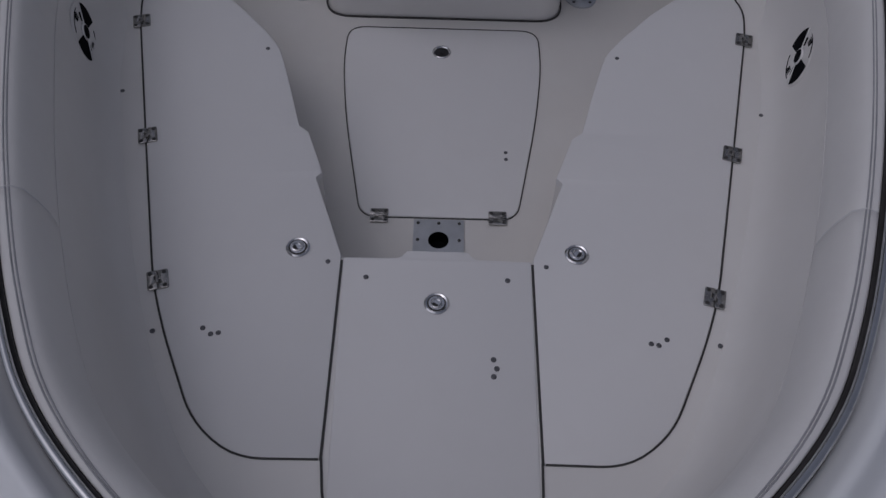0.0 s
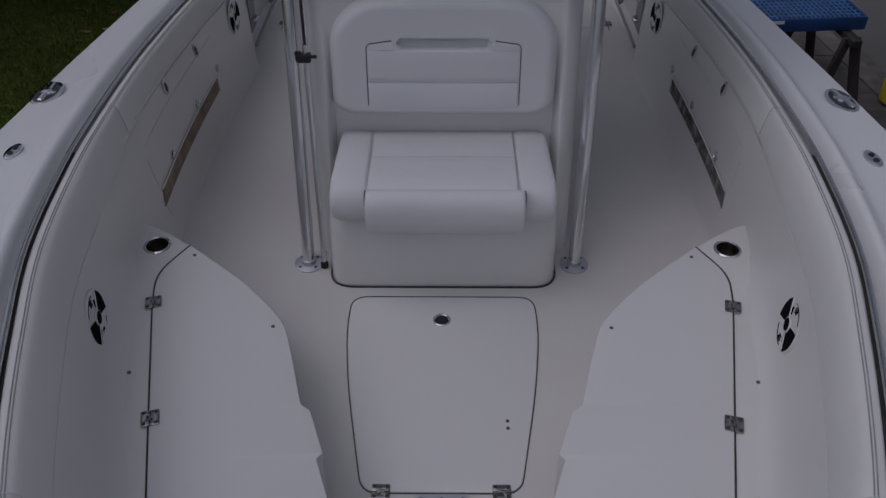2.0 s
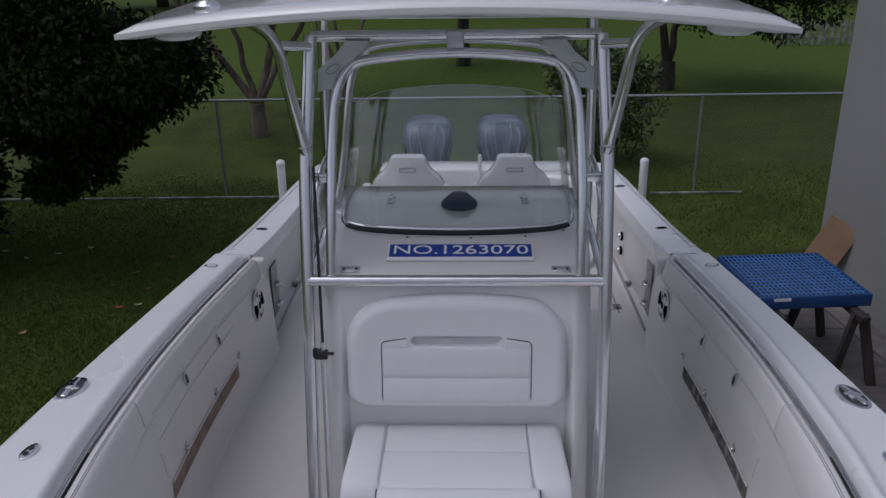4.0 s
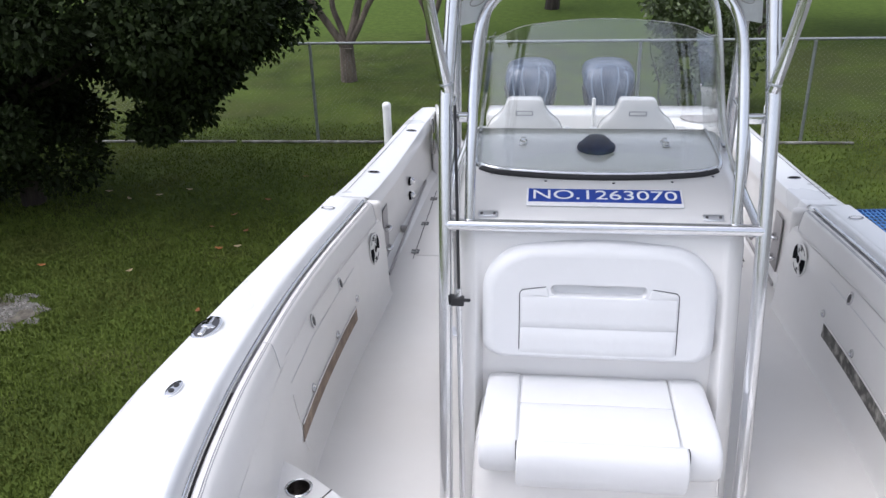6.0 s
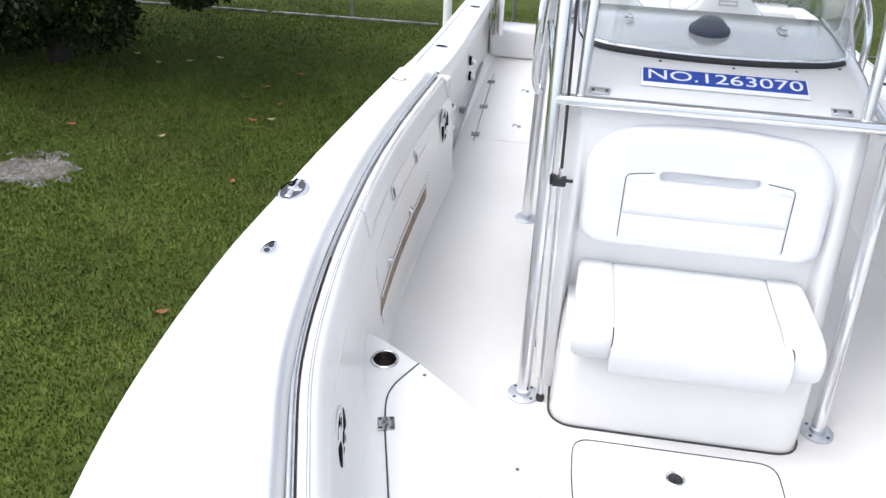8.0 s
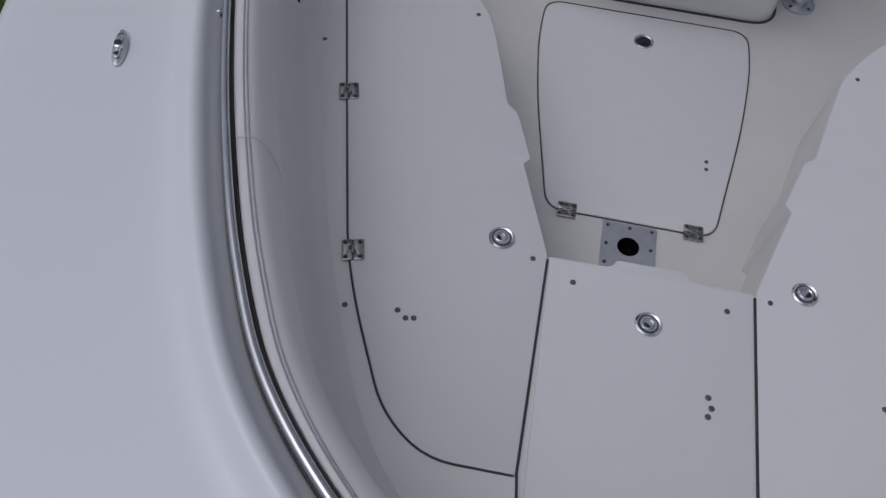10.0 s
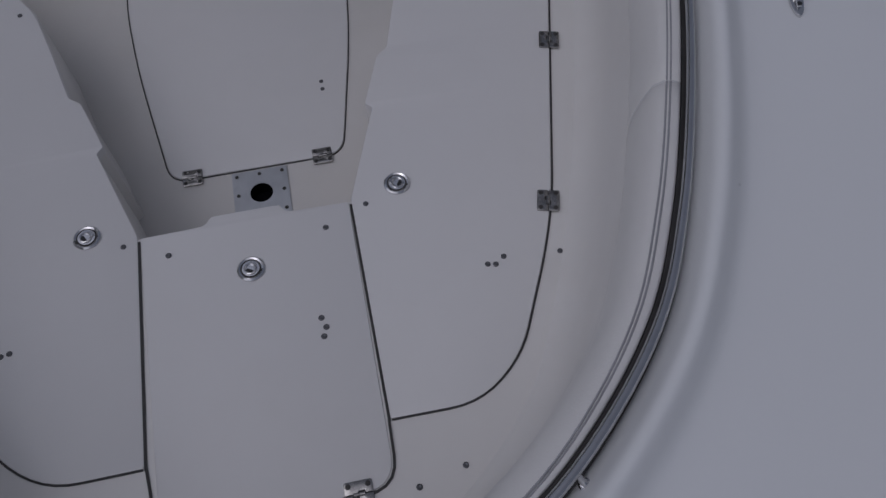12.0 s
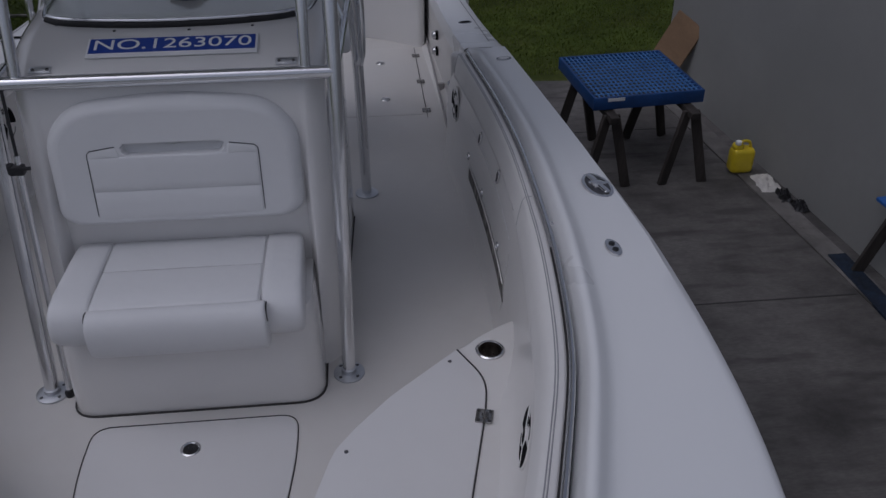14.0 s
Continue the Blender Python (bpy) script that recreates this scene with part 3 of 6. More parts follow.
pts = rounded([(-0.236, 0.785), (0.25, 0.785), (0.256, 1.499), (0.10, 1.502), (0.085, 1.526), (-0.085, 1.526), (-0.10, 1.502), (-0.256, 1.499)], [0.07, 0.07, 0.008, 0.02, 0.02, 0.02, 0.02, 0.008])
part("lid", slab(pts, SEAT - 0.02, SEAT + 0.004, 0.004, 2), LIDMAT, centre, "smooth white lid")
part("seal", ribbon(rounded([(-0.2585, 0.93), (-0.24, 0.781), (0.254, 0.781), (0.2585, 0.93)], [0, 0.07, 0.07, 0]), 0.003, SEAT + 0.0035), SEAL_AND_SHADE, centre)
for x in (-0.15, 0.172):
    hinge(centre, (x, 0.785, SEAT + 0.004), 90)
ring_latch(centre, (0.001, 1.357, SEAT + 0.005), 240)
for x, y in ((-0.19, 1.435), (0.19, 1.435), (0.148, 1.197), (0.156, 1.172), (0.148, 1.150)):
    screw(centre, (x, y, SEAT + 0.004), r=0.0075)
for x, y in ((-0.30, 0.768), (-0.17, 0.725), (0.296, 0.775), (0.40, 0.80), (-0.722, 1.256), (0.731, 1.255), (-0.762, 1.246), (-1.003, 2.11), (1.004, 2.08)):
    screw(boat, (x, y, SEAT + 0.001), r=0.007)

# sole hatch with its own hinges, and the table socket plate in front of it
sole_hatch = thing("deck_hatch", "cream sole hatch with flush latch, closed", "hatch", (0, 2.38, 0.0), "sole hatches")
pts = rounded([(-0.26, 1.896), (0.26, 1.896), (0.345, 2.35), (0.377, 2.64), (0.372, 2.838), (-0.372, 2.838), (-0.377, 2.64), (-0.345, 2.35)], [0.06, 0.06, 0.3, 0.3, 0.07, 0.07, 0.3, 0.3], 7)
part("lid", slab(pts, -0.02, 0.004, 0.004, 2), LIDMAT, sole_hatch)
closed_pts = pts + [pts[0]]
part("seal", ribbon([(p[0] * 1.008, 2.38 + (p[1] - 2.38) * 1.007) for p in closed_pts], 0.0017, 0.003), SEAL_AND_SHADE, sole_hatch)
for x in (-0.197, 0.197):
    hinge(sole_hatch, (x, 1.896, 0.004), 90)
latch = part("latch", moved(lathe([(0.036, 0.0), (0.036, 0.004), (0.031, 0.006), (0.027, 0.002)], 26), pose(-0.004, 2.70, 0.003)), STEEL, sole_hatch, "flush turn latch")
part("keyway", moved(merge(lathe([(0.027, 0.002), (0.0, 0.0025)], 20), rbox(0.016, 0.022, 0.004, (0, 0, 0.002), 0.001, 1)), pose(-0.004, 2.70, 0.003)), BLACK, latch)
for y in (2.158, 2.19):
    screw(sole_hatch, (0.232, y, 0.004), r=0.007)

plate_thing = thing("table_socket", "square brushed aluminium table socket plate with round hole", "deck fitting", (0.0, 1.801, 0.0))
ring = [(0.034 * math.cos(2 * math.pi * k / 32), 0.034 * math.sin(2 * math.pi * k / 32)) for k in range(32)]
sq = []
for k in range(32):
    a = 2 * math.pi * k / 32
    f = 0.083 / max(abs(math.cos(a)), abs(math.sin(a)))
    sq.append((f * math.cos(a), f * math.sin(a)))
rows = [[(x, y, 0.0) for x, y in sq], [(x, y, 0.005) for x, y in sq], [(x, y, 0.005) for x, y in ring], [(x, y, 0.001) for x, y in ring]]
part("plate", moved(loft(rows, True), pose(0.002, 1.801, 0.001)), ALU_DULL, plate_thing)
# shallow well coloured near-black for the shade of a deep hole
part("socket_well", loft([[(0.002 + r * math.cos(2 * math.pi * k / 28), 1.801 + r * math.sin(2 * math.pi * k / 28), z) for k in range(28)] for r, z in ((0.0335, 0.005), (0.0335, -0.0445), (0.001, -0.045))], True), HOLE, plate_thing, "open socket, coloured near-black for the shade inside")
for x in (-0.068, 0, 0.068):
    for y in (-0.068, 0, 0.068):
        if x or y:
            part("bolt", moved(lathe([(0.0058, 0), (0.0055, 0.002), (0.003, 0.003)], 10), pose(0.002 + x, 1.801 + y, 0.006)), SEAL_AND_SHADE, plate_thing)

# ---- console, seat, tower ----
console = thing("console", "white moulded centre console with sloping front", "console", (0, 3.7, 0))
prof = [(3.29, 0.0), (3.295, 0.25), (3.297, 0.45), (3.305, 0.60), (3.316, 0.75), (3.33, 0.90), (3.347, 1.05), (3.362, 1.12), (3.385, 1.158), (3.43, 1.184), (3.555, 1.226), (3.66, 1.246), (3.80, 1.256), (4.05, 1.262), (4.28, 1.264), (4.31, 1.255), (4.33, 1.05), (4.33, 0.0)]
rows = []
def wide(y):
    """Half the console's width, growing aft."""
    return float(np.interp(y, (3.27, 3.45, 4.33), (0.543, 0.552, 0.598)))
CORNER = ((1.0, -0.05, 0.075), (0.985, -0.022, 0.056), (0.945, -0.006, 0.028), (0.905, -0.002, 0.007), (0.875, 0.0, 0.0))   # chamfered upright corners
CHEEK = ((0.868, 0.0, 0.0), (0.852, 0.0, 0.0), (0.838, 0.0, 0.0), (0.822, 0.0, 0.0))   # the wings at both sides stand proud of the seat's alcove
def wing(f, z):
    return float(np.interp(z, (0.0, 0.45, 0.75, 1.0), (0.175, 0.085, 0.04, 0.0))) * float(np.interp(abs(f), (0.822, 0.838, 0.852, 0.868), (0, 0.25, 0.8, 1)))
for f, dz, dy in [(-a, b, c) for a, b, c in CORNER + CHEEK] + list(reversed(CORNER + CHEEK)):
    rows.append([(wide(y) * f, y + dy * (1 if y < 3.5 else -1 if y > 4.1 else 0) - (wing(f, z) if y < 3.4 else 0), z + (dz if z > 1.1 else 0)) for y, z in prof])
bm = loft(rows)
body = part("body", merge(bm, *[loft([[(s * wide(y), y + (0.075 if y < 3.5 else -0.075 if y > 4.1 else 0) - (wing(1.0, z) if y < 3.4 else 0), z + (-0.05 if z > 1.1 else 0)) for y, z in prof], [(s * wide(3.8), 3.8, 0.6)] * len(prof)]) for s in (-1, 1)]), GEL, console, "white gelcoat console body")
base = rounded([(-0.475, 3.36), (-0.475, 2.907), (0.475, 2.907), (0.475, 3.36)], [0.02, 0.11, 0.11, 0.02], 8)
rows = [[(p[0] * k, p[1] + d, z) for p in base] for z, k, d in ((0.0, 1.0, 0.0), (0.1, 0.995, 0.0), (0.25, 0.985, 0.008), (0.36, 0.97, 0.022), (0.40, 0.95, 0.05))]
part("seat_base", loft(rows, True, True), GEL, console, "white moulded seat base")
for s_ in (-1, 1):
    part("side_seal", ribbon([(s_ * (wide(y) + 0.004), y) for y in (3.37, 3.8, 4.26)], 0.0035, 0.004, 0.004), SEAL_AND_SHADE, console)
part("base_seal", ribbon([(p[0] * 1.008, p[1] - 0.006) for p in base[1:-1]], 0.0035, 0.005, 0.005), SEAL_AND_SHADE, console)

def soft(pts_rows):
    return loft(pts_rows, True, True)

def pillow(x0, x1, y0, y1, z0, z1, r=0.04, crown=0.01, n=5):
    """A stuffed block with rounded edges and a slightly crowned top."""
    bm = bmesh.new()
    bmesh.ops.create_cube(bm, size=1)
    bmesh.ops.scale(bm, vec=(x1 - x0, y1 - y0, z1 - z0), verts=bm.verts)
    bmesh.ops.bevel(bm, geom=list(bm.edges), offset=min(r, 0.45 * min(x1 - x0, y1 - y0, z1 - z0)), segments=5, profile=0.5, affect="EDGES")
    for v in bm.verts:
        if v.co.z > 0:
            v.co.z += crown * (1 - (2 * v.co.x / (x1 - x0)) ** 2) * (1 - (2 * v.co.y / (y1 - y0)) ** 2)
    bmesh.ops.translate(bm, vec=((x0 + x1) / 2, (y0 + y1) / 2, (z0 + z1) / 2), verts=bm.verts)
    return bm

door = part("console_door", loft([[(wide(y) + d, y, z) for y, z in ((3.50, 0.08), (4.10, 0.08), (4.10, 0.98), (3.50, 0.98))] for d in (-0.01, 0.005)], True, True), GEL, console, "white side door")
part("door_seal", tube([(wide(y) + 0.003, y, z) for y, z in ((3.495, 0.075), (4.105, 0.075), (4.105, 0.985), (3.495, 0.985))], 0.003, 6, True), PIPING, door)
for y, z in ((3.62, 0.50), (3.62, 0.30), (4.03, 0.53)):
    part("latch", moved(lathe([(0.021, 0), (0.021, 0.006), (0.014, 0.012), (0.0, 0.013)], 18), frame_on((wide(y) + 0.005, y, z), (1, 0, 0))), STEEL, door, "round chrome latch")
seat = thing("bench_cushion", "white vinyl bench cushion on the console front", "cushion", (0, 3.1, 0.37))
# sections across the cushion: a flat top pad, a fuller roll along its front, a long roll at each end
TOP = [(3.29, 0.385), (3.302, 0.50), (3.292, 0.525), (3.26, 0.531), (3.10, 0.529), (3.09, 0.5265), (3.08, 0.529), (2.96, 0.5285), (2.885, 0.524), (2.868, 0.512), (2.866, 0.45), (2.875, 0.385)]
ROLL = [(2.930, 0.36), (2.905, 0.50), (2.876, 0.5185), (2.864, 0.5255), (2.842, 0.525), (2.820, 0.513), (2.804, 0.490), (2.797, 0.455), (2.799, 0.410), (2.808, 0.372), (2.828, 0.347), (2.875, 0.335)]
ENDS = [(3.29, 0.385), (3.305, 0.50), (3.288, 0.531), (3.24, 0.539), (3.10, 0.538), (2.97, 0.536), (2.915, 0.528), (2.878, 0.508), (2.857, 0.472), (2.853, 0.432), (2.860, 0.392), (2.882, 0.366), (2.93, 0.355), (3.10, 0.36)]
def section(x, base_, k=1.0, about=(3.08, 0.45)):
    return [(x, about[0] + (y - about[0]) * (1 - (1 - k) * 0.4), about[1] + (z - about[1]) * k) for y, z in base_]
def padded(base_, x0, x1, about, r=0.012):
    """A stuffed length from x0 to x1 whose ends are rounded off."""
    steps = [(0, 0.80), (0.08, 0.90), (0.3, 0.965), (0.7, 0.993), (1.3, 1.0)]
    xs = [(x0 + r * a, k) for a, k in steps] + [((x0 + x1) / 2 + f * (x1 - x0) * 0.3, 1.004) for f in (-1, 0, 1)] + [(x1 - r * a, k) for a, k in reversed(steps)]
    return loft([section(x, base_, k, about) for x, k in xs], True, True)
part("top_pad", padded(TOP, -0.291, 0.289, (3.08, 0.45)), VINYL, seat, "flat vinyl seat panel", angle=60)
part("front_roll", padded(ROLL, -0.294, 0.311, (2.86, 0.44), 0.016), VINYL, seat, "stuffed vinyl front roll", angle=75)
for side in (-1, 1):
    rows = []
    for f, k, wide_ in ((0.0, 0.86, 0), (0.02, 0.95, 0), (0.08, 0.985, 0), (0.25, 1.0, 0), (0.6, 1.0, 1), (0.8, 0.985, 1), (0.92, 0.94, 1), (0.98, 0.86, 1), (1.0, 0.74, 1)):
        rows.append([(side * (0.291 + 0.132 * f + 0.012 * wide_ * f * (3.28 - y) / 0.42), 3.07 + (y - 3.07) * (1 - (1 - k) * 0.35), 0.45 + (z - 0.45) * k) for y, z in ENDS])
    part("end_roll", loft(rows, True, True), VINYL, seat, "stuffed vinyl end roll", angle=75)
    part("piping", tube(smooth_path([(side * 0.290, 2.87, 0.513), (side * 0.290, 2.92, 0.525), (side * 0.290, 3.1, 0.5285), (side * 0.290, 3.28, 0.529)], 4), 0.0022, 6), SPEAKER_GREY, seat)
    edge_x = 0.3125 if side > 0 else -0.2955
    # dark tube laid in the crease to give its shade
    part("seam", tube(smooth_path([(edge_x, 2.872, 0.515), (edge_x, 2.85, 0.517), (edge_x, 2.832, 0.50), (edge_x, 2.835, 0.46)], 4), 0.0025, 6), SEAL_AND_SHADE, seat, "dark line drawn for the shade beside the front roll")
part("stitch", tube([(-0.29, 3.09, 0.5275), (0, 3.09, 0.5292), (0.29, 3.09, 0.5275)], 0.0014, 6), SPEAKER_GREY, seat)

# backrest: a raised outer pad round a recessed centre, set on the sloping face
def face_y(z):
    return float(np.interp(z, (0.4, 0.75, 1.05, 1.16), (3.27, 3.30, 3.345, 3.385)))
def pad_y(z):
    return 3.2868 + 0.1457 * (z - 0.65)
def pad(outline, y_off, thick, r=0.02, seg=4, inset=None, open_front=False):
    pts = outline
    n = len(pts)
    inset = r if inset is None else inset
    cx, cz = sum(p[0] for p in pts) / n, sum(p[1] for p in pts) / n
    rows = [[(x, pad_y(z) + 0.02, z) for x, z in pts]]
    for k in range(seg + 1):
        a = math.pi / 2 * k / seg
        ins = inset * (1 - math.cos(a))
        out = []
        for x, z in pts:
            dx, dz = x - cx, z - cz
            q = max(0.01, math.hypot(dx, dz))
            zz = z - dz / q * ins
            out.append((x - dx / q * ins, pad_y(zz) + y_off - (thick - r) - r * math.sin(a), zz))
        rows.append(out)
    return rows if open_front else loft(rows, True, True)
outer = rounded([(-0.445, 0.665), (-0.39, 0.632), (0.39, 0.632), (0.445, 0.665), (0.445, 0.97), (0.34, 1.075), (0.0, 1.108), (-0.34, 1.075), (-0.445, 0.97)], [0.05, 0.02, 0.02, 0.05, 0.12, 0.12, 0.5, 0.12, 0.12], 6)
back = thing("backrest", "white vinyl backrest with recessed centre panel and handle pocket", "seat", (0, 3.3, 0.66))
rim = pad([(p[0], p[1]) for p in outer], 0.0, 0.056, 0.050, 9, 0.048, open_front=True)
hole = rounded([(-0.174, 0.899), (0.174, 0.899), (0.188, 0.925), (0.176, 0.946), (-0.176, 0.946), (-0.188, 0.925)], 0.014, 3)
def spread(pts, n):
    """n points at even steps along a closed outline."""
    ring = [Vector(p).to_2d() for p in pts] + [Vector(pts[0]).to_2d()]
    length = [0.0]
    for a_, b_ in zip(ring, ring[1:]):
        length.append(length[-1] + (b_ - a_).length)
    out = []
    for k in range(n):
        w_ = length[-1] * k / n
        i = max(j for j in range(len(length) - 1) if length[j] <= w_)
        out.append(ring[i].lerp(ring[i + 1], (w_ - length[i]) / max(1e-6, length[i + 1] - length[i])))
    return out
mouth = spread(hole, 40)
front = spread([(p[0], p[2]) for p in rim[-1]], 160)
face = bmesh.new()
loops = [[face.verts.new((p[0], pad_y(p[1]) - 0.056, p[1])) for p in ring] for ring in (front, mouth)]
every = [v for loop in loops for v in loop]
for tri in tessellate_polygon([[Vector((v.co.x, v.co.z, 0)) for v in loop] for loop in loops]):
    if len(set(tri)) == 3:
        face.faces.new([every[k] for k in tri])
pocket = loft([[(p[0] * k, pad_y(p[1]) - 0.056 + d, 0.922 + (p[1] - 0.922) * k) for p in mouth] for d, k in ((0.0, 1.0), (0.004, 0.98), (0.03, 0.95), (0.036, 0.5), (0.036, 0.02))], True)
part("outer_pad", merge(loft(rim, True), face, pocket), VINYL, back, "stuffed vinyl surround with a grip pocket", angle=50)
def roll_off(z):
    """How far the padded front has curved back near its lower edge."""
    f = min(1.0, max(0.0, (0.684 - z) / 0.052))
    return 0.050 * (1 - math.sqrt(max(0.0, 1 - f * f)))
rows_ = []
for z in (0.638, 0.644, 0.652, 0.662, 0.674, 0.69, 0.72, 0.766, 0.7695, 0.7705, 0.774, 0.80, 0.85, 0.893, 0.8985, 0.90):
    groove = 0.0035 if 0.767 < z < 0.772 else 0.0
    edge = 0.010 if z > 0.899 else 0.003 if z > 0.895 else 0.0
    rows_.append([(x * 0.2985, pad_y(z) - 0.0585 + roll_off(z) + groove + edge + d, z) for x, d in ((-1, 0.014), (-0.998, 0.004), (-0.985, 0.0005), (-0.96, -0.001), (-0.5, -0.002), (0, -0.002), (0.5, -0.002), (0.96, -0.001), (0.985, 0.0005), (0.998, 0.004), (1, 0.014))])
part("centre_pad", loft(rows_), VINYL, back, "flush vinyl centre panel with one pleat", angle=60)
for s in (-1, 1):
    ear = rounded([(s * 0.186, 0.896), (s * 0.2985, 0.896), (s * 0.297, 0.918), (s * 0.194, 0.934)], [0.002, 0.002, 0.022, 0.012], 4)
    part("ear", pad([(p[0], p[1]) for p in ear], 0.0, 0.0595, 0.005, 4, 0.005), VINYL, back)
    side_line = [(s * 0.300, pad_y(z) - 0.0565 + roll_off(z), z) for z in (0.643, 0.652, 0.664, 0.69, 0.74, 0.80, 0.86, 0.90)]
    top_line = [(s * x, pad_y(z) - 0.0565, z) for x, z in ((0.2985, 0.912), (0.288, 0.923), (0.24, 0.930), (0.20, 0.9355))]
    part("piping", tube(side_line + top_line, 0.0019, 6), SCREW, back, "dark grey piping")

# lettered board on the console top
sign = thing("sign", "blue board with white letters lying on the console", "sign", (0.0, 3.51, 1.215))
sm = frame_on((0.016, 3.500, 1.2125), (0, -0.34, 1), (0, 1, 0.3))
part("board", moved(rbox(0.60, 0.105, 0.005, (0, 0, 0), 0.001, 1), sm), WHITE_PAINT, sign, "white board")
part("panel", moved(rbox(0.585, 0.078, 0.003, (0, 0.009, 0.004), 0.0005, 1), sm), BLUE_SIGN, sign, "blue field")
fc = bpy.data.curves.new("letters", "FONT")
fc.body, fc.size, fc.align_x, fc.align_y, fc.extrude = "NO.1263070", 0.077, "CENTER", "CENTER", 0.0006
fo = new("letters", fc)
bpy.context.view_layer.update()
tm = bpy.data.meshes.new_from_object(fo.evaluated_get(bpy.context.evaluated_depsgraph_get()))
bpy.data.objects.remove(fo)
bm = bmesh.new()
bm.from_mesh(tm)
w = max(v.co.x for v in bm.verts) - min(v.co.x for v in bm.verts)
bmesh.ops.scale(bm, vec=(0.552 / w, 1.0, 1.0), verts=bm.verts)
bm.faces.ensure_lookup_table()
todo = set(bm.faces)
while todo:   # one part a character
    group, stack = [], [todo.pop()]
    while stack:
        f_ = stack.pop()
        group.append(f_)
        for e in f_.edges:
            for g_ in e.link_faces:
                if g_ in todo:
                    todo.discard(g_)
                    stack.append(g_)
    one, seen_ = bmesh.new(), {}
    for f_ in group:
        one.faces.new([seen_.setdefault(v.index, None) or seen_.update({v.index: one.verts.new(v.co)}) or seen_[v.index] for v in f_.verts])
    part("letter", moved(one, sm @ pose(0.0, 0.009, 0.0078)), WHITE_PAINT, sign, "white character")
bm.free()

# windshield
ws = thing("windshield", "clear curved acrylic windshield in black rubber trim", "windshield", (0, 3.7, 1.25))
def deck_z(y):
    top = [p for p in prof if p[1] > 1.15 and 3.38 < p[0] < 4.3]
    return float(np.interp(y, [p[0] for p in top], [p[1] for p in top]))
low = smooth_path([(-0.52, 4.28, 0), (-0.52, 4.04, 0), (-0.508, 3.81, 0), (-0.452, 3.705, 0), (-0.30, 3.66, 0), (0, 3.642, 0), (0.30, 3.66, 0), (0.452, 3.705, 0), (0.508, 3.81, 0), (0.52, 4.04, 0), (0.52, 4.28, 0)], 5)
high = smooth_path([(-0.455, 4.36, 1.70), (-0.46, 4.12, 1.72), (-0.455, 3.92, 1.76), (-0.41, 3.845, 1.778), (-0.28, 3.80, 1.828), (0, 3.78, 1.852), (0.28, 3.80, 1.828), (0.41, 3.845, 1.778), (0.455, 3.92, 1.76), (0.46, 4.12, 1.72), (0.455, 4.36, 1.70)], 5)
low = [Vector((p.x, p.y, deck_z(p.y) - (0.02 if abs(p.x) > 0.48 else 0.0))) for p in low]
pane_rows = []
for k in range(7):
    t = k / 6
    pane_rows.append([a.lerp(b, t) + Vector((0, -0.018 * math.sin(math.pi * t), 0)) for a, b in zip(low, high)])
cx = Vector((0, 4.1, 0))
inner_rows = [[p + (cx - Vector((p.x, p.y, 0))).normalized() * 0.005 for p in r] for r in reversed(pane_rows)]
pane = part("pane", loft(pane_rows + inner_rows + [pane_rows[0]]), GLASS, ws, "clear acrylic pane", angle=60)
pane.visible_shadow = False
part("rim", tube([p + Vector((0, 0.002, 0.001)) for p in high], 0.0013, 6), SPEAKER_GREY, ws, "pale polished pane edge")
part("trim", tube([p + Vector((0, -0.002, 0.007)) for p in low], 0.0145, 10), RUBBER, ws, "black rubber trim")
part("trim_lip", tube([p + Vector((0, -0.006, 0.025)) for p in low], 0.0065, 8), ALU, ws, "silver strip along the trim")
for x, y in ((-0.43, 3.675), (-0.21, 3.617), (0.06, 3.608), (0.29, 3.623), (0.455, 3.672)):
    part("screw", lathe([(0.006, 0), (0.006, 0.003), (0.003, 0.004)], 10, (x, y, deck_z(y))), SCREW, ws)

# compass under its dark cover, and two catches on the dash
compass = thing("compass", "round compass under a dark navy cover on a white base", "compass", (-0.01, 3.95, 1.26))
part("base", lathe([(0.072, -0.03), (0.07, 0.002), (0.06, 0.004)], 28, (0.008, 3.98, 1.257)), GEL, compass)
part("cover", lathe([(0.080, 0.0), (0.084, 0.014), (0.080, 0.028), (0.068, 0.036), (0.056, 0.050), (0.040, 0.064), (0.0, 0.070)], 24, (0.008, 3.98, 1.254)), NAVY, compass)
catch = thing("catch", "small chrome catch on the dash", "catch", (0, 0, 0), "dash catches")
part("plate", rbox(0.035, 0.09, 0.006, (0, 0, 0), 0.004), STEEL, catch)
part("lever", merge(rbox(0.02, 0.05, 0.014, (0, 0.01, 0.006), 0.004), lathe([(0.014, 0), (0.014, 0.012), (0.008, 0.018)], 14, (0, -0.02, 0.004))), STEEL, catch)
catch.matrix_basis = pose(-0.313, 4.05, 1.262)
copy_thing(catch, pose(0.313, 4.05, 1.262))

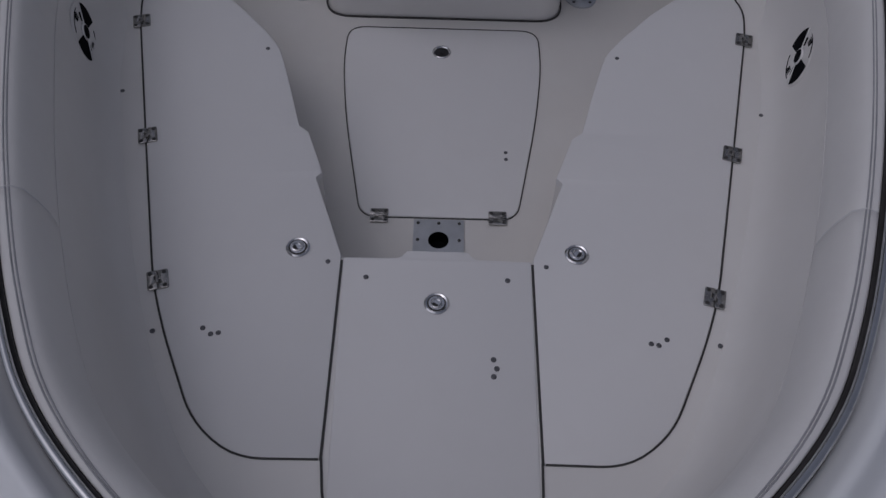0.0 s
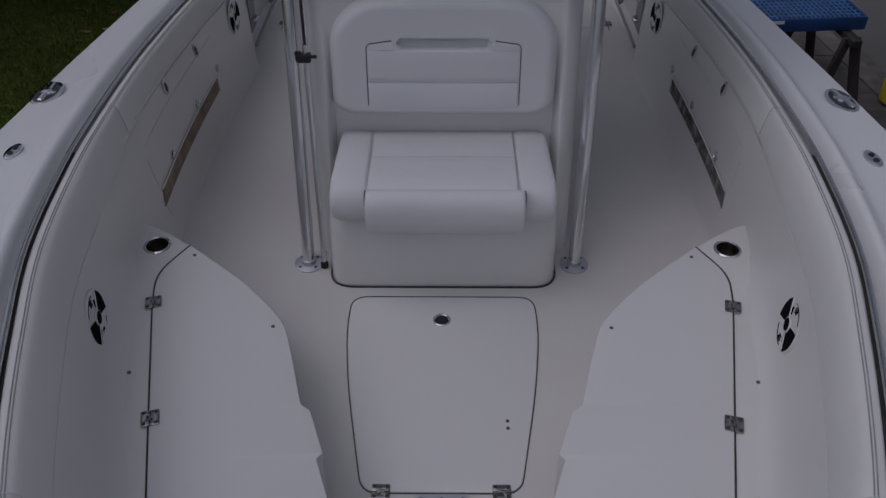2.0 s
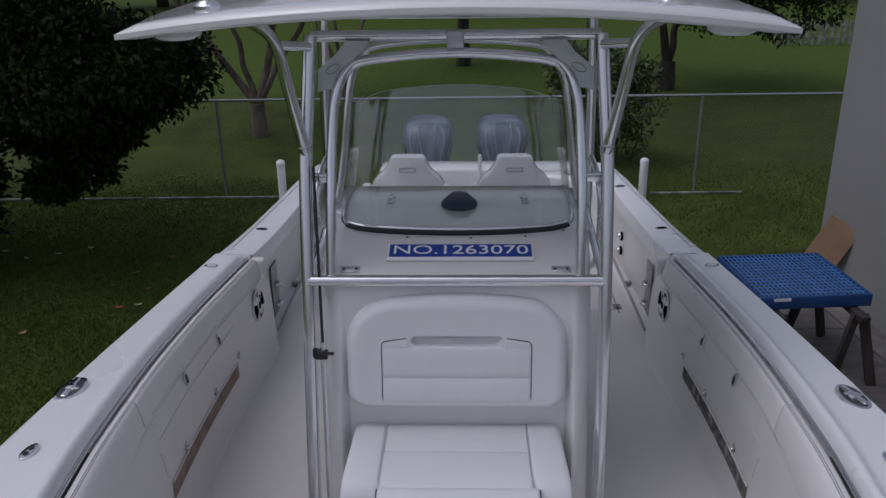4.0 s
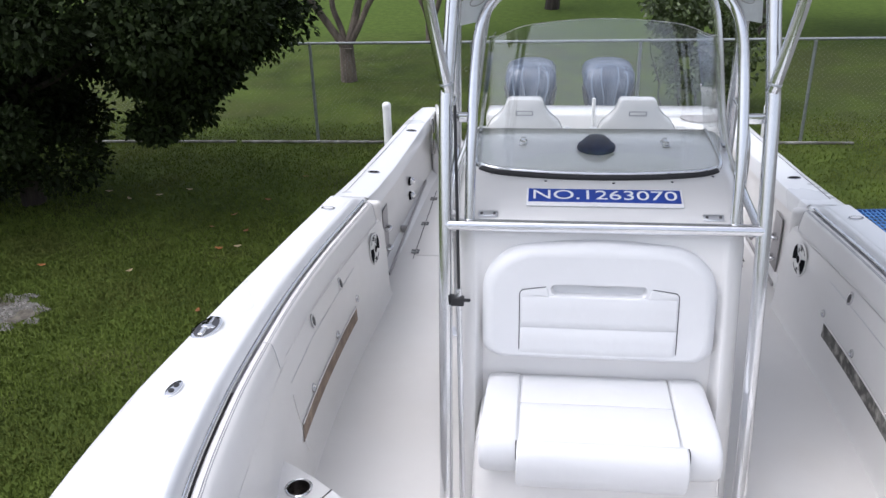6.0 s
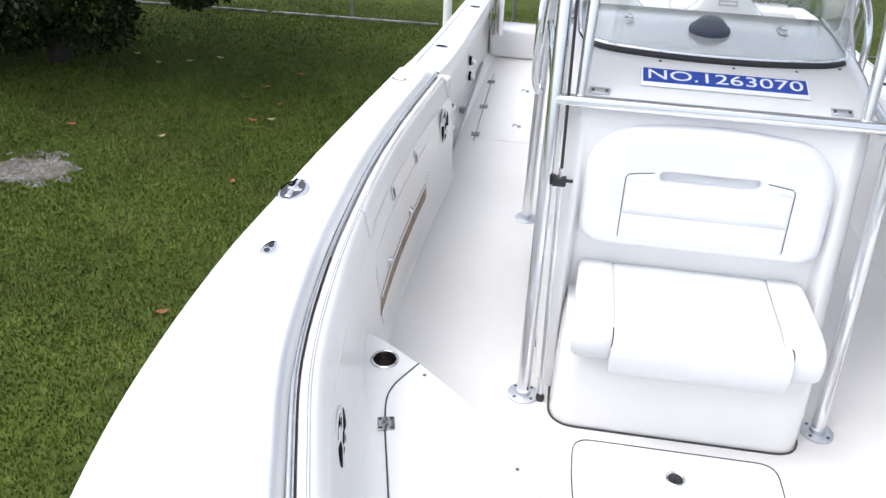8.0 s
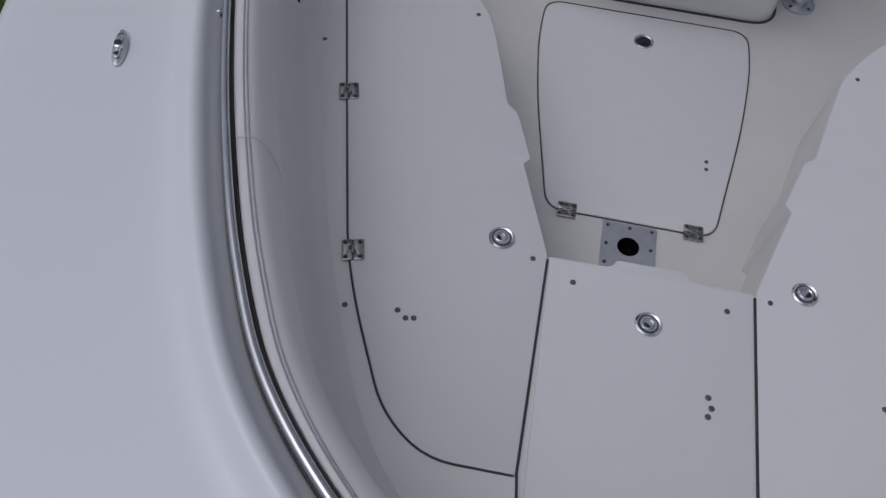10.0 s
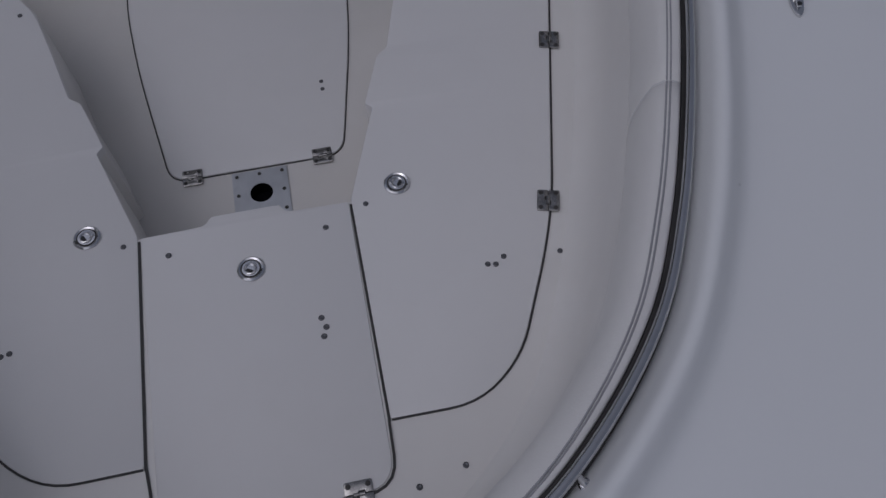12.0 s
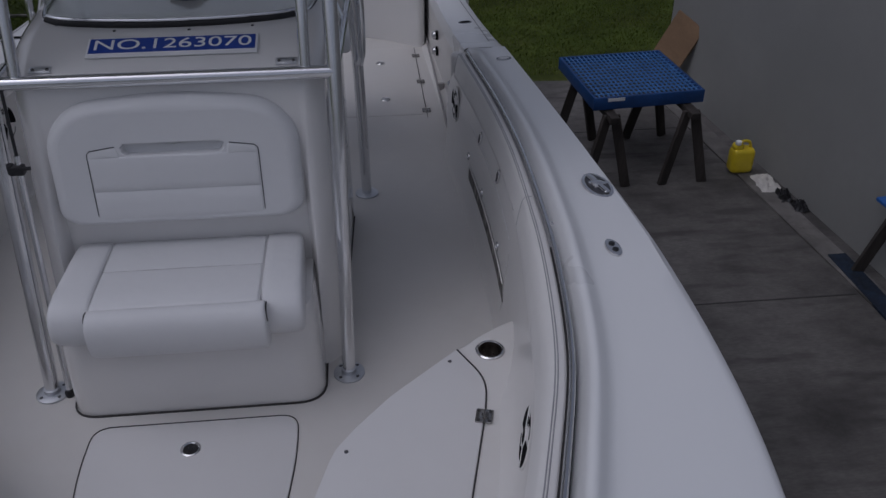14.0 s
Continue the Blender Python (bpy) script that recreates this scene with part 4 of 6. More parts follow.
# the tower
tower = thing("t_top", "hardtop on a bright aluminium pipe frame over the console", "t-top", (0, 3.8, 0))
for side in (-1, 1):
    s = side
    leg = part("front_leg", tube([(s * 0.574 - 0.008, 3.055, 0.008), (s * 0.582 - 0.003, 3.175, 0.5), (s * 0.588, 3.30, 1.0), (s * 0.59, 3.43, 1.5), (s * 0.588, 3.462, 1.62), (s * 0.574, 3.51, 1.82), (s * 0.556, 3.565, 2.08)], 0.0265, 16), ALU, tower, "bright aluminium pipe leg")
    part("base_flange", lathe([(0.062, 0.0), (0.062, 0.007), (0.05, 0.011), (0.03, 0.012), (0.03, 0.03)], 26, (s * 0.574 - 0.008, 3.053, 0.0)), ALU_DULL, leg)
    for k in range(4):
        a = math.pi / 4 + k * math.pi / 2
        part("bolt", lathe([(0.007, 0), (0.007, 0.003), (0.003, 0.004)], 8, (s * 0.574 - 0.008 + 0.047 * math.cos(a), 3.053 + 0.047 * math.sin(a), 0.009)), SCREW, leg)
    strut = part("upper_leg", tube(smooth_path([(s * 0.582, 3.46, 1.645), (s * 0.600, 3.452, 1.74), (s * 0.630, 3.444, 1.90), (s * 0.650, 3.44, 2.02), (s * 0.668, 3.44, 2.075), (s * 0.70, 3.44, 2.115), (s * 0.75, 3.44, 2.145), (s * 0.80, 3.44, 2.165)], 5), 0.0225, 14), ALU, tower)
    part("weld", moved(lathe([(0.0225, -0.004), (0.0245, -0.002), (0.0245, 0.003), (0.0225, 0.006)], 16), Matrix.Translation((s * 0.587, 3.458, 1.672)) @ Vector((s * 0.03, -0.008, 0.16)).to_track_quat("Z", "X").to_matrix().to_4x4()), ALU_DULL, strut)
    part("tie", tube([(s * 0.555, 3.53, 2.045), (s * 0.664, 3.442, 2.062)], 0.018, 12), ALU, tower)
    part("rear_leg", tube(smooth_path([(s * 0.668, 4.50, 0.008), (s * 0.662, 4.43, 0.8), (s * 0.636, 4.28, 1.6), (s * 0.612, 4.2, 2.1)], 5), 0.0265, 14), ALU, tower)
    part("base_flange", lathe([(0.062, 0.0), (0.062, 0.007), (0.05, 0.011), (0.03, 0.012)], 26, (s * 0.668, 4.50, 0.0)), ALU_DULL, tower)
    part("bracket", merge(rbox(0.10, 0.03, 0.035, (s * 0.545, 3.475, 1.525), 0.006)), ALU, tower)
    part("side_rail", tube(smooth_path([(s * 0.589, 3.335, 1.13), (s * 0.612, 3.8, 1.135), (s * 0.635, 4.2, 1.14), (s * 0.648, 4.37, 1.14)], 4), 0.017, 12), ALU, tower)
    part("grab_handle", tube(smooth_path([(s * 0.645, 4.32, 1.42), (s * 0.675, 4.22, 1.34), (s * 0.69, 4.15, 1.2), (s * 0.69, 4.17, 0.95), (s * 0.675, 4.30, 0.82), (s * 0.662, 4.42, 0.78)], 5), 0.016, 12), ALU, tower)
    g = [(s * 0.326, 2.06), (s * 0.422, 2.06), (s * 0.462, 2.01), (s * 0.534, 1.952), (s * 0.541, 1.866), (s * 0.482, 1.878), (s * 0.440, 1.945), (s * 0.378, 2.006)]
    gus = loft([[(x, 3.565, z) for x, z in g], [(x, 3.585, z) for x, z in g]], True, True)
    gp = part("gusset", gus, ALU_DULL, tower, "dull grey gusset plate")
    em = frame_on((s * 0.475, 3.56, 1.955), (0, -1, 0), (s * 0.5, 0, 1))
    part("emblem", moved(tube([(0.030 * math.cos(a), 0.014 * math.sin(a), 0.003) for a in [2 * math.pi * k / 24 for k in range(24)]], 0.0018, 6, True), em), PIPING, gp, "grey oval emblem ring")
part("crossbar", tube([(-0.585, 3.338, 1.158), (0.585, 3.338, 1.158)], 0.024, 14), ALU, tower, "bright aluminium crossbar")
for x in (-0.43, 0.42):
    on_top = frame_on((x, 3.412, 1.1745), (0, -0.5, 0.866), (0, 0.866, 0.5))
    plate = part("mount_plate", moved(rbox(0.075, 0.03, 0.005, (0, 0, 0), 0.002), on_top), ALU_DULL, tower)
    for dx in (-0.025, 0.025):
        part("screw", moved(lathe([(0.006, 0), (0.006, 0.002), (0.003, 0.003)], 10, (dx, 0, 0.005)), on_top), SCREW, plate)
hoop = smooth_path([(-0.497, 3.352, 1.17), (-0.492, 3.42, 1.45), (-0.485, 3.50, 1.70), (-0.465, 3.54, 1.86), (-0.425, 3.57, 1.945), (-0.34, 3.585, 1.985), (0, 3.59, 2.01), (0.34, 3.585, 1.985), (0.425, 3.57, 1.945), (0.465, 3.54, 1.86), (0.485, 3.50, 1.70), (0.492, 3.42, 1.45), (0.487, 3.352, 1.17)], 6)
part("hoop", tube(hoop, 0.0205, 14), ALU, tower, "bent aluminium windshield hoop")
half_hoop = [(0.612, 3.98, 1.135), (0.555, 4.0, 1.30), (0.522, 4.03, 1.50), (0.500, 4.05, 1.68), (0.472, 4.07, 1.84), (0.42, 4.085, 1.94), (0.33, 4.09, 1.98)]
hoop2 = smooth_path([(-x, y, z) for x, y, z in half_hoop] + [(0, 4.095, 2.0)] + half_hoop[::-1], 5)
part("rear_hoop", tube(hoop2, 0.018, 12), ALU, tower)
part("top_bar", tube([(-0.56, 3.60, 2.075), (0.56, 3.60, 2.075)], 0.022, 12), ALU, tower)
part("top_bar", tube([(-0.60, 4.2, 2.10), (0.60, 4.2, 2.10)], 0.022, 12), ALU, tower)
part("box_plate", rbox(0.066, 0.05, 0.066, (0.0, 3.58, 2.03), 0.008), ALU_DULL, tower)
# hardtop: crowned panel with a rolled front edge
rows = []
nx = 28
def top_z(x, y):
    return 2.238 - 0.11 * (abs(x) / 1.24) ** 2 + 0.03 * math.sin(math.pi * min(1, max(0, (y - 3.1) / 2.3)))
def half_w(y):
    return 1.24 - 0.10 * max(0, (3.6 - y) / 0.5) ** 2 - 0.08 * max(0, (y - 4.9) / 0.5) ** 2
def front_y(f):
    return 3.13 + 0.17 * abs(f) ** 2.2
ys = [0, 0.004, 0.02, 0.06, 0.12, 0.3, 0.5, 0.7, 0.88, 0.96, 0.99, 1]
up, dn = [], []
for k in ys:
    r1, r2 = [], []
    for i in range(nx + 1):
        f = -1 + 2 * i / nx
        y = front_y(f) + (5.35 - front_y(f)) * k
        x = f * half_w(y)
        edge = min(k / 0.02, (1 - k) / 0.02, (1 - abs(f)) / 0.03, 1)
        edge = math.sqrt(max(0, 1 - (1 - edge) ** 2))
        r1.append((x, y, top_z(x, y) - 0.022 * (1 - edge) + (0.035 if 0.12 < k < 0.9 and abs(f) < 0.56 else 0)))
        r2.append((x, y, top_z(x, y) - 0.055 + 0.015 * (1 - edge)))
    up.append(r1)
    dn.append(r2)
part("hardtop", merge(loft(up), loft(dn), loft([up[0], dn[0]]), loft([up[-1], dn[-1]]), loft([[r[0] for r in up], [r[0] for r in dn]]), loft([[r[-1] for r in up], [r[-1] for r in dn]])), GEL, tower, "white moulded hardtop", angle=50)
for x in (-1.02, 1.0):
    part("spreader_light", lathe([(0.09, 0.0), (0.088, -0.02), (0.06, -0.035), (0.0, -0.037)], 24, (x, 3.42, 2.125)), WHITE_PAINT, tower)
for x in (-0.92, 0.78):
    part("outrigger_mount", merge(lathe([(0.05, 0), (0.05, 0.012), (0.028, 0.03), (0.026, 0.07), (0.034, 0.09), (0.02, 0.11)], 18, (x, 3.5, 2.19)), tube([(x, 3.5, 2.27), (x + 0.16, 3.85, 2.30), (x + 0.4, 4.6, 2.33)], 0.012, 8)), ALU, tower, "aluminium outrigger mount")

# thin pole clipped beside the front leg
pole = thing("pole", "thin two-tone pole clipped beside the front pipe leg", "pole", (-0.515, 3.03, 0))
part("shaft", tube([(-0.512, 3.035, 0.02), (-0.535, 3.27, 0.92)], 0.011, 10), ALU, pole)
part("upper_shaft", tube([(-0.535, 3.27, 0.92), (-0.553, 3.43, 1.60)], 0.006, 10), BLACK, pole)
part("foot", lathe([(0.016, 0), (0.017, 0.02), (0.012, 0.03)], 12, (-0.512, 3.033, 0.001)), RUBBER, pole)
part("clip", moved(merge(rbox(0.05, 0.035, 0.035, (-0.01, 0, 0), 0.006), rbox(0.03, 0.012, 0.012, (0.025, -0.01, 0.02), 0.003), rbox(0.012, 0.03, 0.04, (-0.03, 0, 0), 0.003)), pose(-0.528, 3.252, 0.857)), BLACK, pole)

BEFORE = set(scene.objects)
# ---- surroundings ----
lawn = slab([(-400, -300), (400, -300), (400, 500), (-400, 500)], GROUND - 0.5, GROUND)
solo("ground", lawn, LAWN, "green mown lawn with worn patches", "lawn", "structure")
WALL_A, WALL_B = Vector((4.22, 9.82, 0)), Vector((5.9, -6.0, 0))
wd = (WALL_B - WALL_A).normalized()
wn_ = Vector((-wd.y, wd.x, 0))
if wn_.x < 0:
    wn_ = -wn_
def by_wall(t, off):
    p = WALL_A + wd * t + wn_ * off
    return (p.x, p.y)
solo("pavement", slab([(0.4, 10.0), by_wall(0.0, -0.32), by_wall(16, -0.32), (0.4, -6)], GROUND - 0.2, GROUND + 0.012), CONCRETE, "dark stained concrete driveway slab", "pavement", "structure")
solo("kerb", slab([by_wall(0, -0.32), by_wall(0, -0.12), by_wall(16, -0.12), by_wall(16, -0.32)], GROUND - 0.2, GROUND + 0.03), KERB, "pale concrete strip beside the house wall", "kerb", "structure")
solo("wall_strip", slab([by_wall(0, -0.12), by_wall(0, 0.02), by_wall(16, 0.02), by_wall(16, -0.12)], GROUND - 0.2, GROUND + 0.016), CONCRETE, "dark stained concrete along the house wall", "pavement", "structure")
house = thing("house", "grey stucco house wall beside the driveway", "house", (6.5, 4, GROUND))
part("wall", slab([by_wall(0, 0), by_wall(16, 0), by_wall(16, 6), by_wall(0, 6)], GROUND, GROUND + 3.4), STUCCO, house)


# fence
fence = thing("fence", "chain-link fence with grey steel posts and top rail", "fence", (-1, 13.3, GROUND))
FA, FB = Vector((-22, 12.55, GROUND)), Vector((26, 14.1, GROUND))
fdir = (FB - FA).normalized()
def on_fence(x, z):
    p = FA + fdir * ((x - FA.x) / fdir.x)
    return Vector((p.x, p.y, GROUND + z))
FH = 1.59
for k in range(-7, 9):
    x = -3.99 + 2.54 * k
    part("post", tube([on_fence(x, -0.1), on_fence(x, FH + 0.02)], 0.026, 8), GALV, fence)
part("top_rail", tube([on_fence(-22, FH), on_fence(25, FH)], 0.021, 8), GALV, fence)
def wires():
    verts, faces = [], []
    def strand(a, b):
        n0 = len(verts)
        d = Vector((0, 0.0007, 0))
        e = Vector((0.0007, 0, 0))
        for p in (a, b):
            verts.extend((p + d, p - d + e, p - d - e))
        for i in range(3):
            j = (i + 1) % 3
            faces.append((n0 + i, n0 + j, n0 + 3 + j, n0 + 3 + i))
    step, x = 0.075, -14.0
    while x < 14:
        strand(on_fence(x, 0.02), on_fence(x + FH, FH))
        strand(on_fence(x + FH, 0.02), on_fence(x, FH))
        x += step
    me = bpy.data.meshes.new("mesh_wire")
    me.from_pydata([tuple(v) for v in verts], [], faces)
    me.materials.append(GALV)
    return me
wire = new("mesh_wire", wires())
wire.parent = fence
wire.matrix_parent_inverse = Matrix.Translation(-Vector(fence.location))
tagged(wire, kind="stuff")
for x0, x1 in ((-9.5, -5.35), (-5.25, -2.6), (-2.5, 0.3), (0.4, 2.85), (2.9, 4.4)):
    a, b = on_fence(x0, 0), on_fence(x1, 0)
    d = (b - a)
    bm = rbox(d.length, 0.045, 0.04, (0, 0, 0), 0.01)
    solo("edging", moved(bm, Matrix.Translation((a + b) / 2 + Vector((0, -0.08, 0))) @ pose(0, 0, 0, 0, 0, math.degrees(math.atan2(d.y, d.x)))), OLDWHITE, "weathered white edging rail lying along the fence foot", "edging", group="fence edging")

# grass blades near the boat
def blades(n, x0, x1, y0, y1, h, seed, keep=lambda x, y: True):
    rng = np.random.default_rng(seed)
    xs, ys_ = rng.uniform(x0, x1, n), rng.uniform(y0, y1, n)
    ok = np.array([keep(a, b) for a, b in zip(xs, ys_)])
    edge = np.minimum(np.minimum(xs - x0, x1 - xs), np.minimum(ys_ - y0, y1 - ys_))   # thins out at its borders
    ok &= rng.random(n) < edge / 1.2 + 0.25 * np.sin(xs * 2.1) * np.cos(ys_ * 1.7)
    xs, ys_ = xs[ok], ys_[ok]
    n = len(xs)
    ang, lean, hh = rng.uniform(0, 2 * np.pi, n), rng.uniform(0.2, 0.9, n), h * rng.uniform(0.5, 1.2, n)
    wv = 0.0045 + 0.004 * rng.random(n)
    co = np.zeros((n, 4, 3))
    ca, sa = np.cos(ang), np.sin(ang)
    for k, (w_, up_, ln) in enumerate(((1, 0, 0), (-1, 0, 0), (-0.75, 0.6, 0.35), (0.0, 1.0, 1.0))):
        co[:, k, 0] = xs - sa * wv * w_ + ca * hh * lean * ln
        co[:, k, 1] = ys_ + ca * wv * w_ + sa * hh * lean * ln
        co[:, k, 2] = GROUND + hh * up_ - 0.003
    me = bpy.data.meshes.new("grass")
    me.vertices.add(4 * n)
    me.vertices.foreach_set("co", co.ravel())
    me.loops.add(4 * n)
    me.loops.foreach_set("vertex_index", np.arange(4 * n))
    me.polygons.add(n)
    me.polygons.foreach_set("loop_start", np.arange(0, 4 * n, 4))
    me.polygons.foreach_set("loop_total", np.full(n, 4))
    me.update()
    me.validate()
    me.materials.append(BLADE)
    return me
off_slab = lambda x, y: not (x > 0.35 and y < 10.07)
not_gravel = lambda x, y: ((x + 5.75) / 0.52) ** 2 + ((y - 7.2) / 0.42) ** 2 > 0.55 + 0.8 * noise.noise((x * 3, y * 3, 0))
tagged(new("grass", blades(240000, -10.2, 1.2, -0.8, 14.6, 0.036, 1, lambda x, y: not_gravel(x, y) and off_slab(x, y))), "short green lawn grass blades", "grass", kind="stuff")
tagged(new("grass", blades(160000, -7.8, -0.2, 1.0, 10.2, 0.036, 7, lambda x, y: not_gravel(x, y))), "short green lawn grass blades", "grass", kind="stuff")
tagged(new("grass", blades(70000, -1.2, 7.2, 6.4, 15.5, 0.036, 2, off_slab)), "short green lawn grass blades", "grass", kind="stuff")

# fallen leaves and the bare gravel patch
leaf_mesh = None
for k, (x, y, a) in enumerate(((-5.92, 8.26, 20), (-4.36, 9.47, 160), (-4.04, 8.85, 10), (-3.84, 8.92, 40), (-4.83, 8.19, 70), (-3.69, 7.36, 100), (-5.2, 10.75, 0), (-4.23, 9.88, 210), (-3.9, 9.37, 75), (-3.96, 10.43, 5), (-3.7, 11.36, 170), (-5.54, 10.52, 30), (-5.9, 10.36, 330), (-6.33, 10.62, 20), (-3.4, 5.2, 33))):
    if leaf_mesh is None:
        pts = [(0.06 * math.cos(t) * (1 + 0.15 * math.cos(2 * t)), 0.032 * math.sin(t), 0.012 * math.cos(t) ** 2) for t in [2 * math.pi * i / 14 for i in range(14)]]
        bm = bmesh.new()
        c = bm.verts.new((0, 0, 0))
        vs = [bm.verts.new(p) for p in pts]
        for i in range(14):
            bm.faces.new((c, vs[i], vs[(i + 1) % 14]))
        bmesh.ops.scale(bm, vec=(0.72, 0.72, 0.72), verts=bm.verts)
        leaf_mesh = mesh_from("fallen_leaf", bm, DEADLEAF)
        pale_mesh = leaf_mesh.copy()
        pale_mesh.materials[0] = PALELEAF
    pale = k in (3, 4, 6, 11, 12, 13)
    ob = tagged(new("fallen_leaf", pale_mesh if pale else leaf_mesh), "pale dry leaf lying on the lawn" if pale else "orange-brown dead leaf lying on the lawn", "leaf", "fallen leaves")
    ob.matrix_basis = pose(x, y, GROUND + 0.035, 8, 6, a)
def pebbles(n, cx, cy, rx, ry, seed):
    rng = random.Random(seed)
    verts, faces = [], []
    for _ in range(n):
        r, a = math.sqrt(rng.random()), rng.uniform(0, 2 * math.pi)
        if noise.noise((r * math.cos(a) * 2.5, r * math.sin(a) * 2.5, 3.3)) < 0.5 * r - 0.35:
            continue
        x, y, s = cx + rx * r * math.cos(a), cy + ry * r * math.sin(a), rng.uniform(0.008, 0.026)
        n0 = len(verts)
        verts += [(x + s, y, GROUND), (x, y + s * 0.8, GROUND), (x - s, y, GROUND), (x, y - s * 0.8, GROUND), (x + s * 0.2, y, GROUND + s)]
        faces += [(n0 + i, n0 + (i + 1) % 4, n0 + 4) for i in range(4)]
    me = bpy.data.meshes.new("gravel")
    me.from_pydata(verts, [], faces)
    me.materials.append(GRAVEL)
    return me
solo("bare_patch", slab([(-5.75 + 0.42 * math.cos(a) * (1 + 0.15 * math.sin(4 * a)), 7.2 + 0.32 * math.sin(a) * (1 + 0.15 * math.cos(3 * a))) for a in [2 * math.pi * k / 36 for k in range(36)]], GROUND - 0.1, GROUND + 0.005), BARE, "bare sandy patch in the lawn", "soil", "structure")
tagged(new("gravel", pebbles(3000, -5.75, 7.2, 0.55, 0.42, 5)), "pale gravel patch in the lawn", "gravel", kind="stuff")

# joints in the driveway
for y in (2.25, 5.35, 8.4):
    solo("joint", ribbon([(0.5, y - 0.05), (2.4, y), (by_wall(9.8 - y, -0.34)[0], y + 0.03)], 0.007, GROUND + 0.0145), SEAL_AND_SHADE, "dark joint in the concrete driveway", "joint", "structure")

# trees
def leaf_cloud(name, centres, n, size, mat, seed, flat=0.75):
    """Many single leaves gathered in clumps."""
    rng = np.random.default_rng(seed)
    C = np.array([c[:3] for c in centres])
    R = np.array([c[3] for c in centres])
    w_ = R ** 2 / np.sum(R ** 2)
    pick = rng.choice(len(C), n, p=w_)
    d = rng.normal(size=(n, 3))
    d /= np.linalg.norm(d, axis=1)[:, None]
    rad = R[pick] * (0.55 + 0.45 * rng.random(n) ** 0.5) * (1 + 0.12 * rng.normal(size=n))
    p = C[pick] + d * rad[:, None] * np.array([1, 1, flat])
    a = rng.normal(size=(n, 3)) + d * 0.8 + np.array([0, 0, -0.5])
    a /= np.linalg.norm(a, axis=1)[:, None]
    b = np.cross(a, rng.normal(size=(n, 3)))
    b /= np.linalg.norm(b, axis=1)[:, None]
    c = np.cross(a, b)
    L = size * (0.6 + 0.8 * rng.random(n))[:, None]
    co = np.stack([p, p + a * L * 0.5 + b * L * 0.24 + c * L * 0.05, p + a * L, p + a * L * 0.5 - b * L * 0.24 + c * L * 0.05], axis=1)
    me = bpy.data.meshes.new(name)
    me.vertices.add(4 * n)
    me.vertices.foreach_set("co", co.ravel())
    me.loops.add(4 * n)
    me.loops.foreach_set("vertex_index", np.arange(4 * n))
    me.polygons.add(n)
    me.polygons.foreach_set("loop_start", np.arange(0, 4 * n, 4))
    me.polygons.foreach_set("loop_total", np.full(n, 4))
    me.update()
    me.validate()
    me.materials.append(mat)
    return me

def limb(rng, a, b, r0, r1, wob=0.08):
    pts = [a.lerp(b, k / 5) + Vector((rng.uniform(-1, 1), rng.uniform(-1, 1), rng.uniform(-0.5, 0.5))) * wob * (0 if k in (0, 5) else 1) for k in range(6)]
    path = smooth_path(pts, 3)
    return tube(path, [r0 + (r1 - r0) * k / (len(path) - 1) for k in range(len(path))], 8)

def tree(label, at, trunk_h, trunk_r, clumps, leaves, leaf_size, mat, seed, stems=1, group="", bark=None):
    rng = random.Random(seed)
    at = Vector(at)
    t = thing("tree", label, "tree", at, group)
    fork = at + Vector((0, 0, trunk_h))
    bms = [limb(rng, at - Vector((0, 0, 0.1)), fork, trunk_r * 1.3, trunk_r * 0.8, 0.04)]
    world_clumps = [Vector((at.x + c[0], at.y + c[1], at.z + c[2])) for c in clumps]
    ends = [fork]
    if stems > 1:   # the trunk forks low into long rising stems
        fork = at + Vector((0, 0, trunk_h * 0.75))
        bms = [limb(rng, at - Vector((0, 0, 0.1)), fork, trunk_r * 1.6, trunk_r * 1.3, 0.012)]
        ends = [fork + Vector((0.95 * (k - (stems - 1) / 2) + rng.uniform(-0.15, 0.15), rng.uniform(-0.5, 0.5), 2.1 + rng.uniform(-0.2, 0.5))) for k in range(stems)]
    part("trunk", merge(*bms), bark or BARK, t)
    if stems > 1:
        for k, e in enumerate(ends):
            part("stem", limb(rng, fork - Vector((0, 0, 0.08)), e, trunk_r * (0.6 if k % 2 else 0.8), trunk_r * 0.4, 0.045), bark or BARK, t)
    for k, c in enumerate(world_clumps[:9]):
        part("limb", limb(rng, ends[k % len(ends)], c, trunk_r * 0.4, trunk_r * 0.12, 0.15), bark or BARK, t)
    cr = new("crown", leaf_cloud("crown", [(*c, k[3]) for c, k in zip(world_clumps, clumps)], leaves, leaf_size, mat, seed))
    cr.parent = t
    cr.matrix_parent_inverse = Matrix.Translation(-at)
    return t

rng = random.Random(4)
big = []
for k in range(60):   # broad upper mass
    x, z = rng.uniform(-2.4, 3.2), rng.uniform(2.1, 6.0)
    y = rng.uniform(-1.7, 1.7) * (1 - 0.3 * abs(x) / 3.2)
    big.append((x, y, z, rng.uniform(0.5, 0.85)))
for k in range(18):   # right flank, sloping in towards the ground
    f = rng.random()
    big.append((2.3 + 1.15 * f + rng.uniform(-0.2, 0.2), rng.uniform(-1.0, 1.0), 1.45 + 1.5 * f, rng.uniform(0.35, 0.5)))
for k in range(12):   # a hanging lobe
    f = rng.random()
    big.append((2.15 + rng.uniform(-0.35, 0.35) * (0.4 + f), rng.uniform(-0.5, 0.5), 1.1 + 0.9 * f, 0.28 + 0.2 * f))
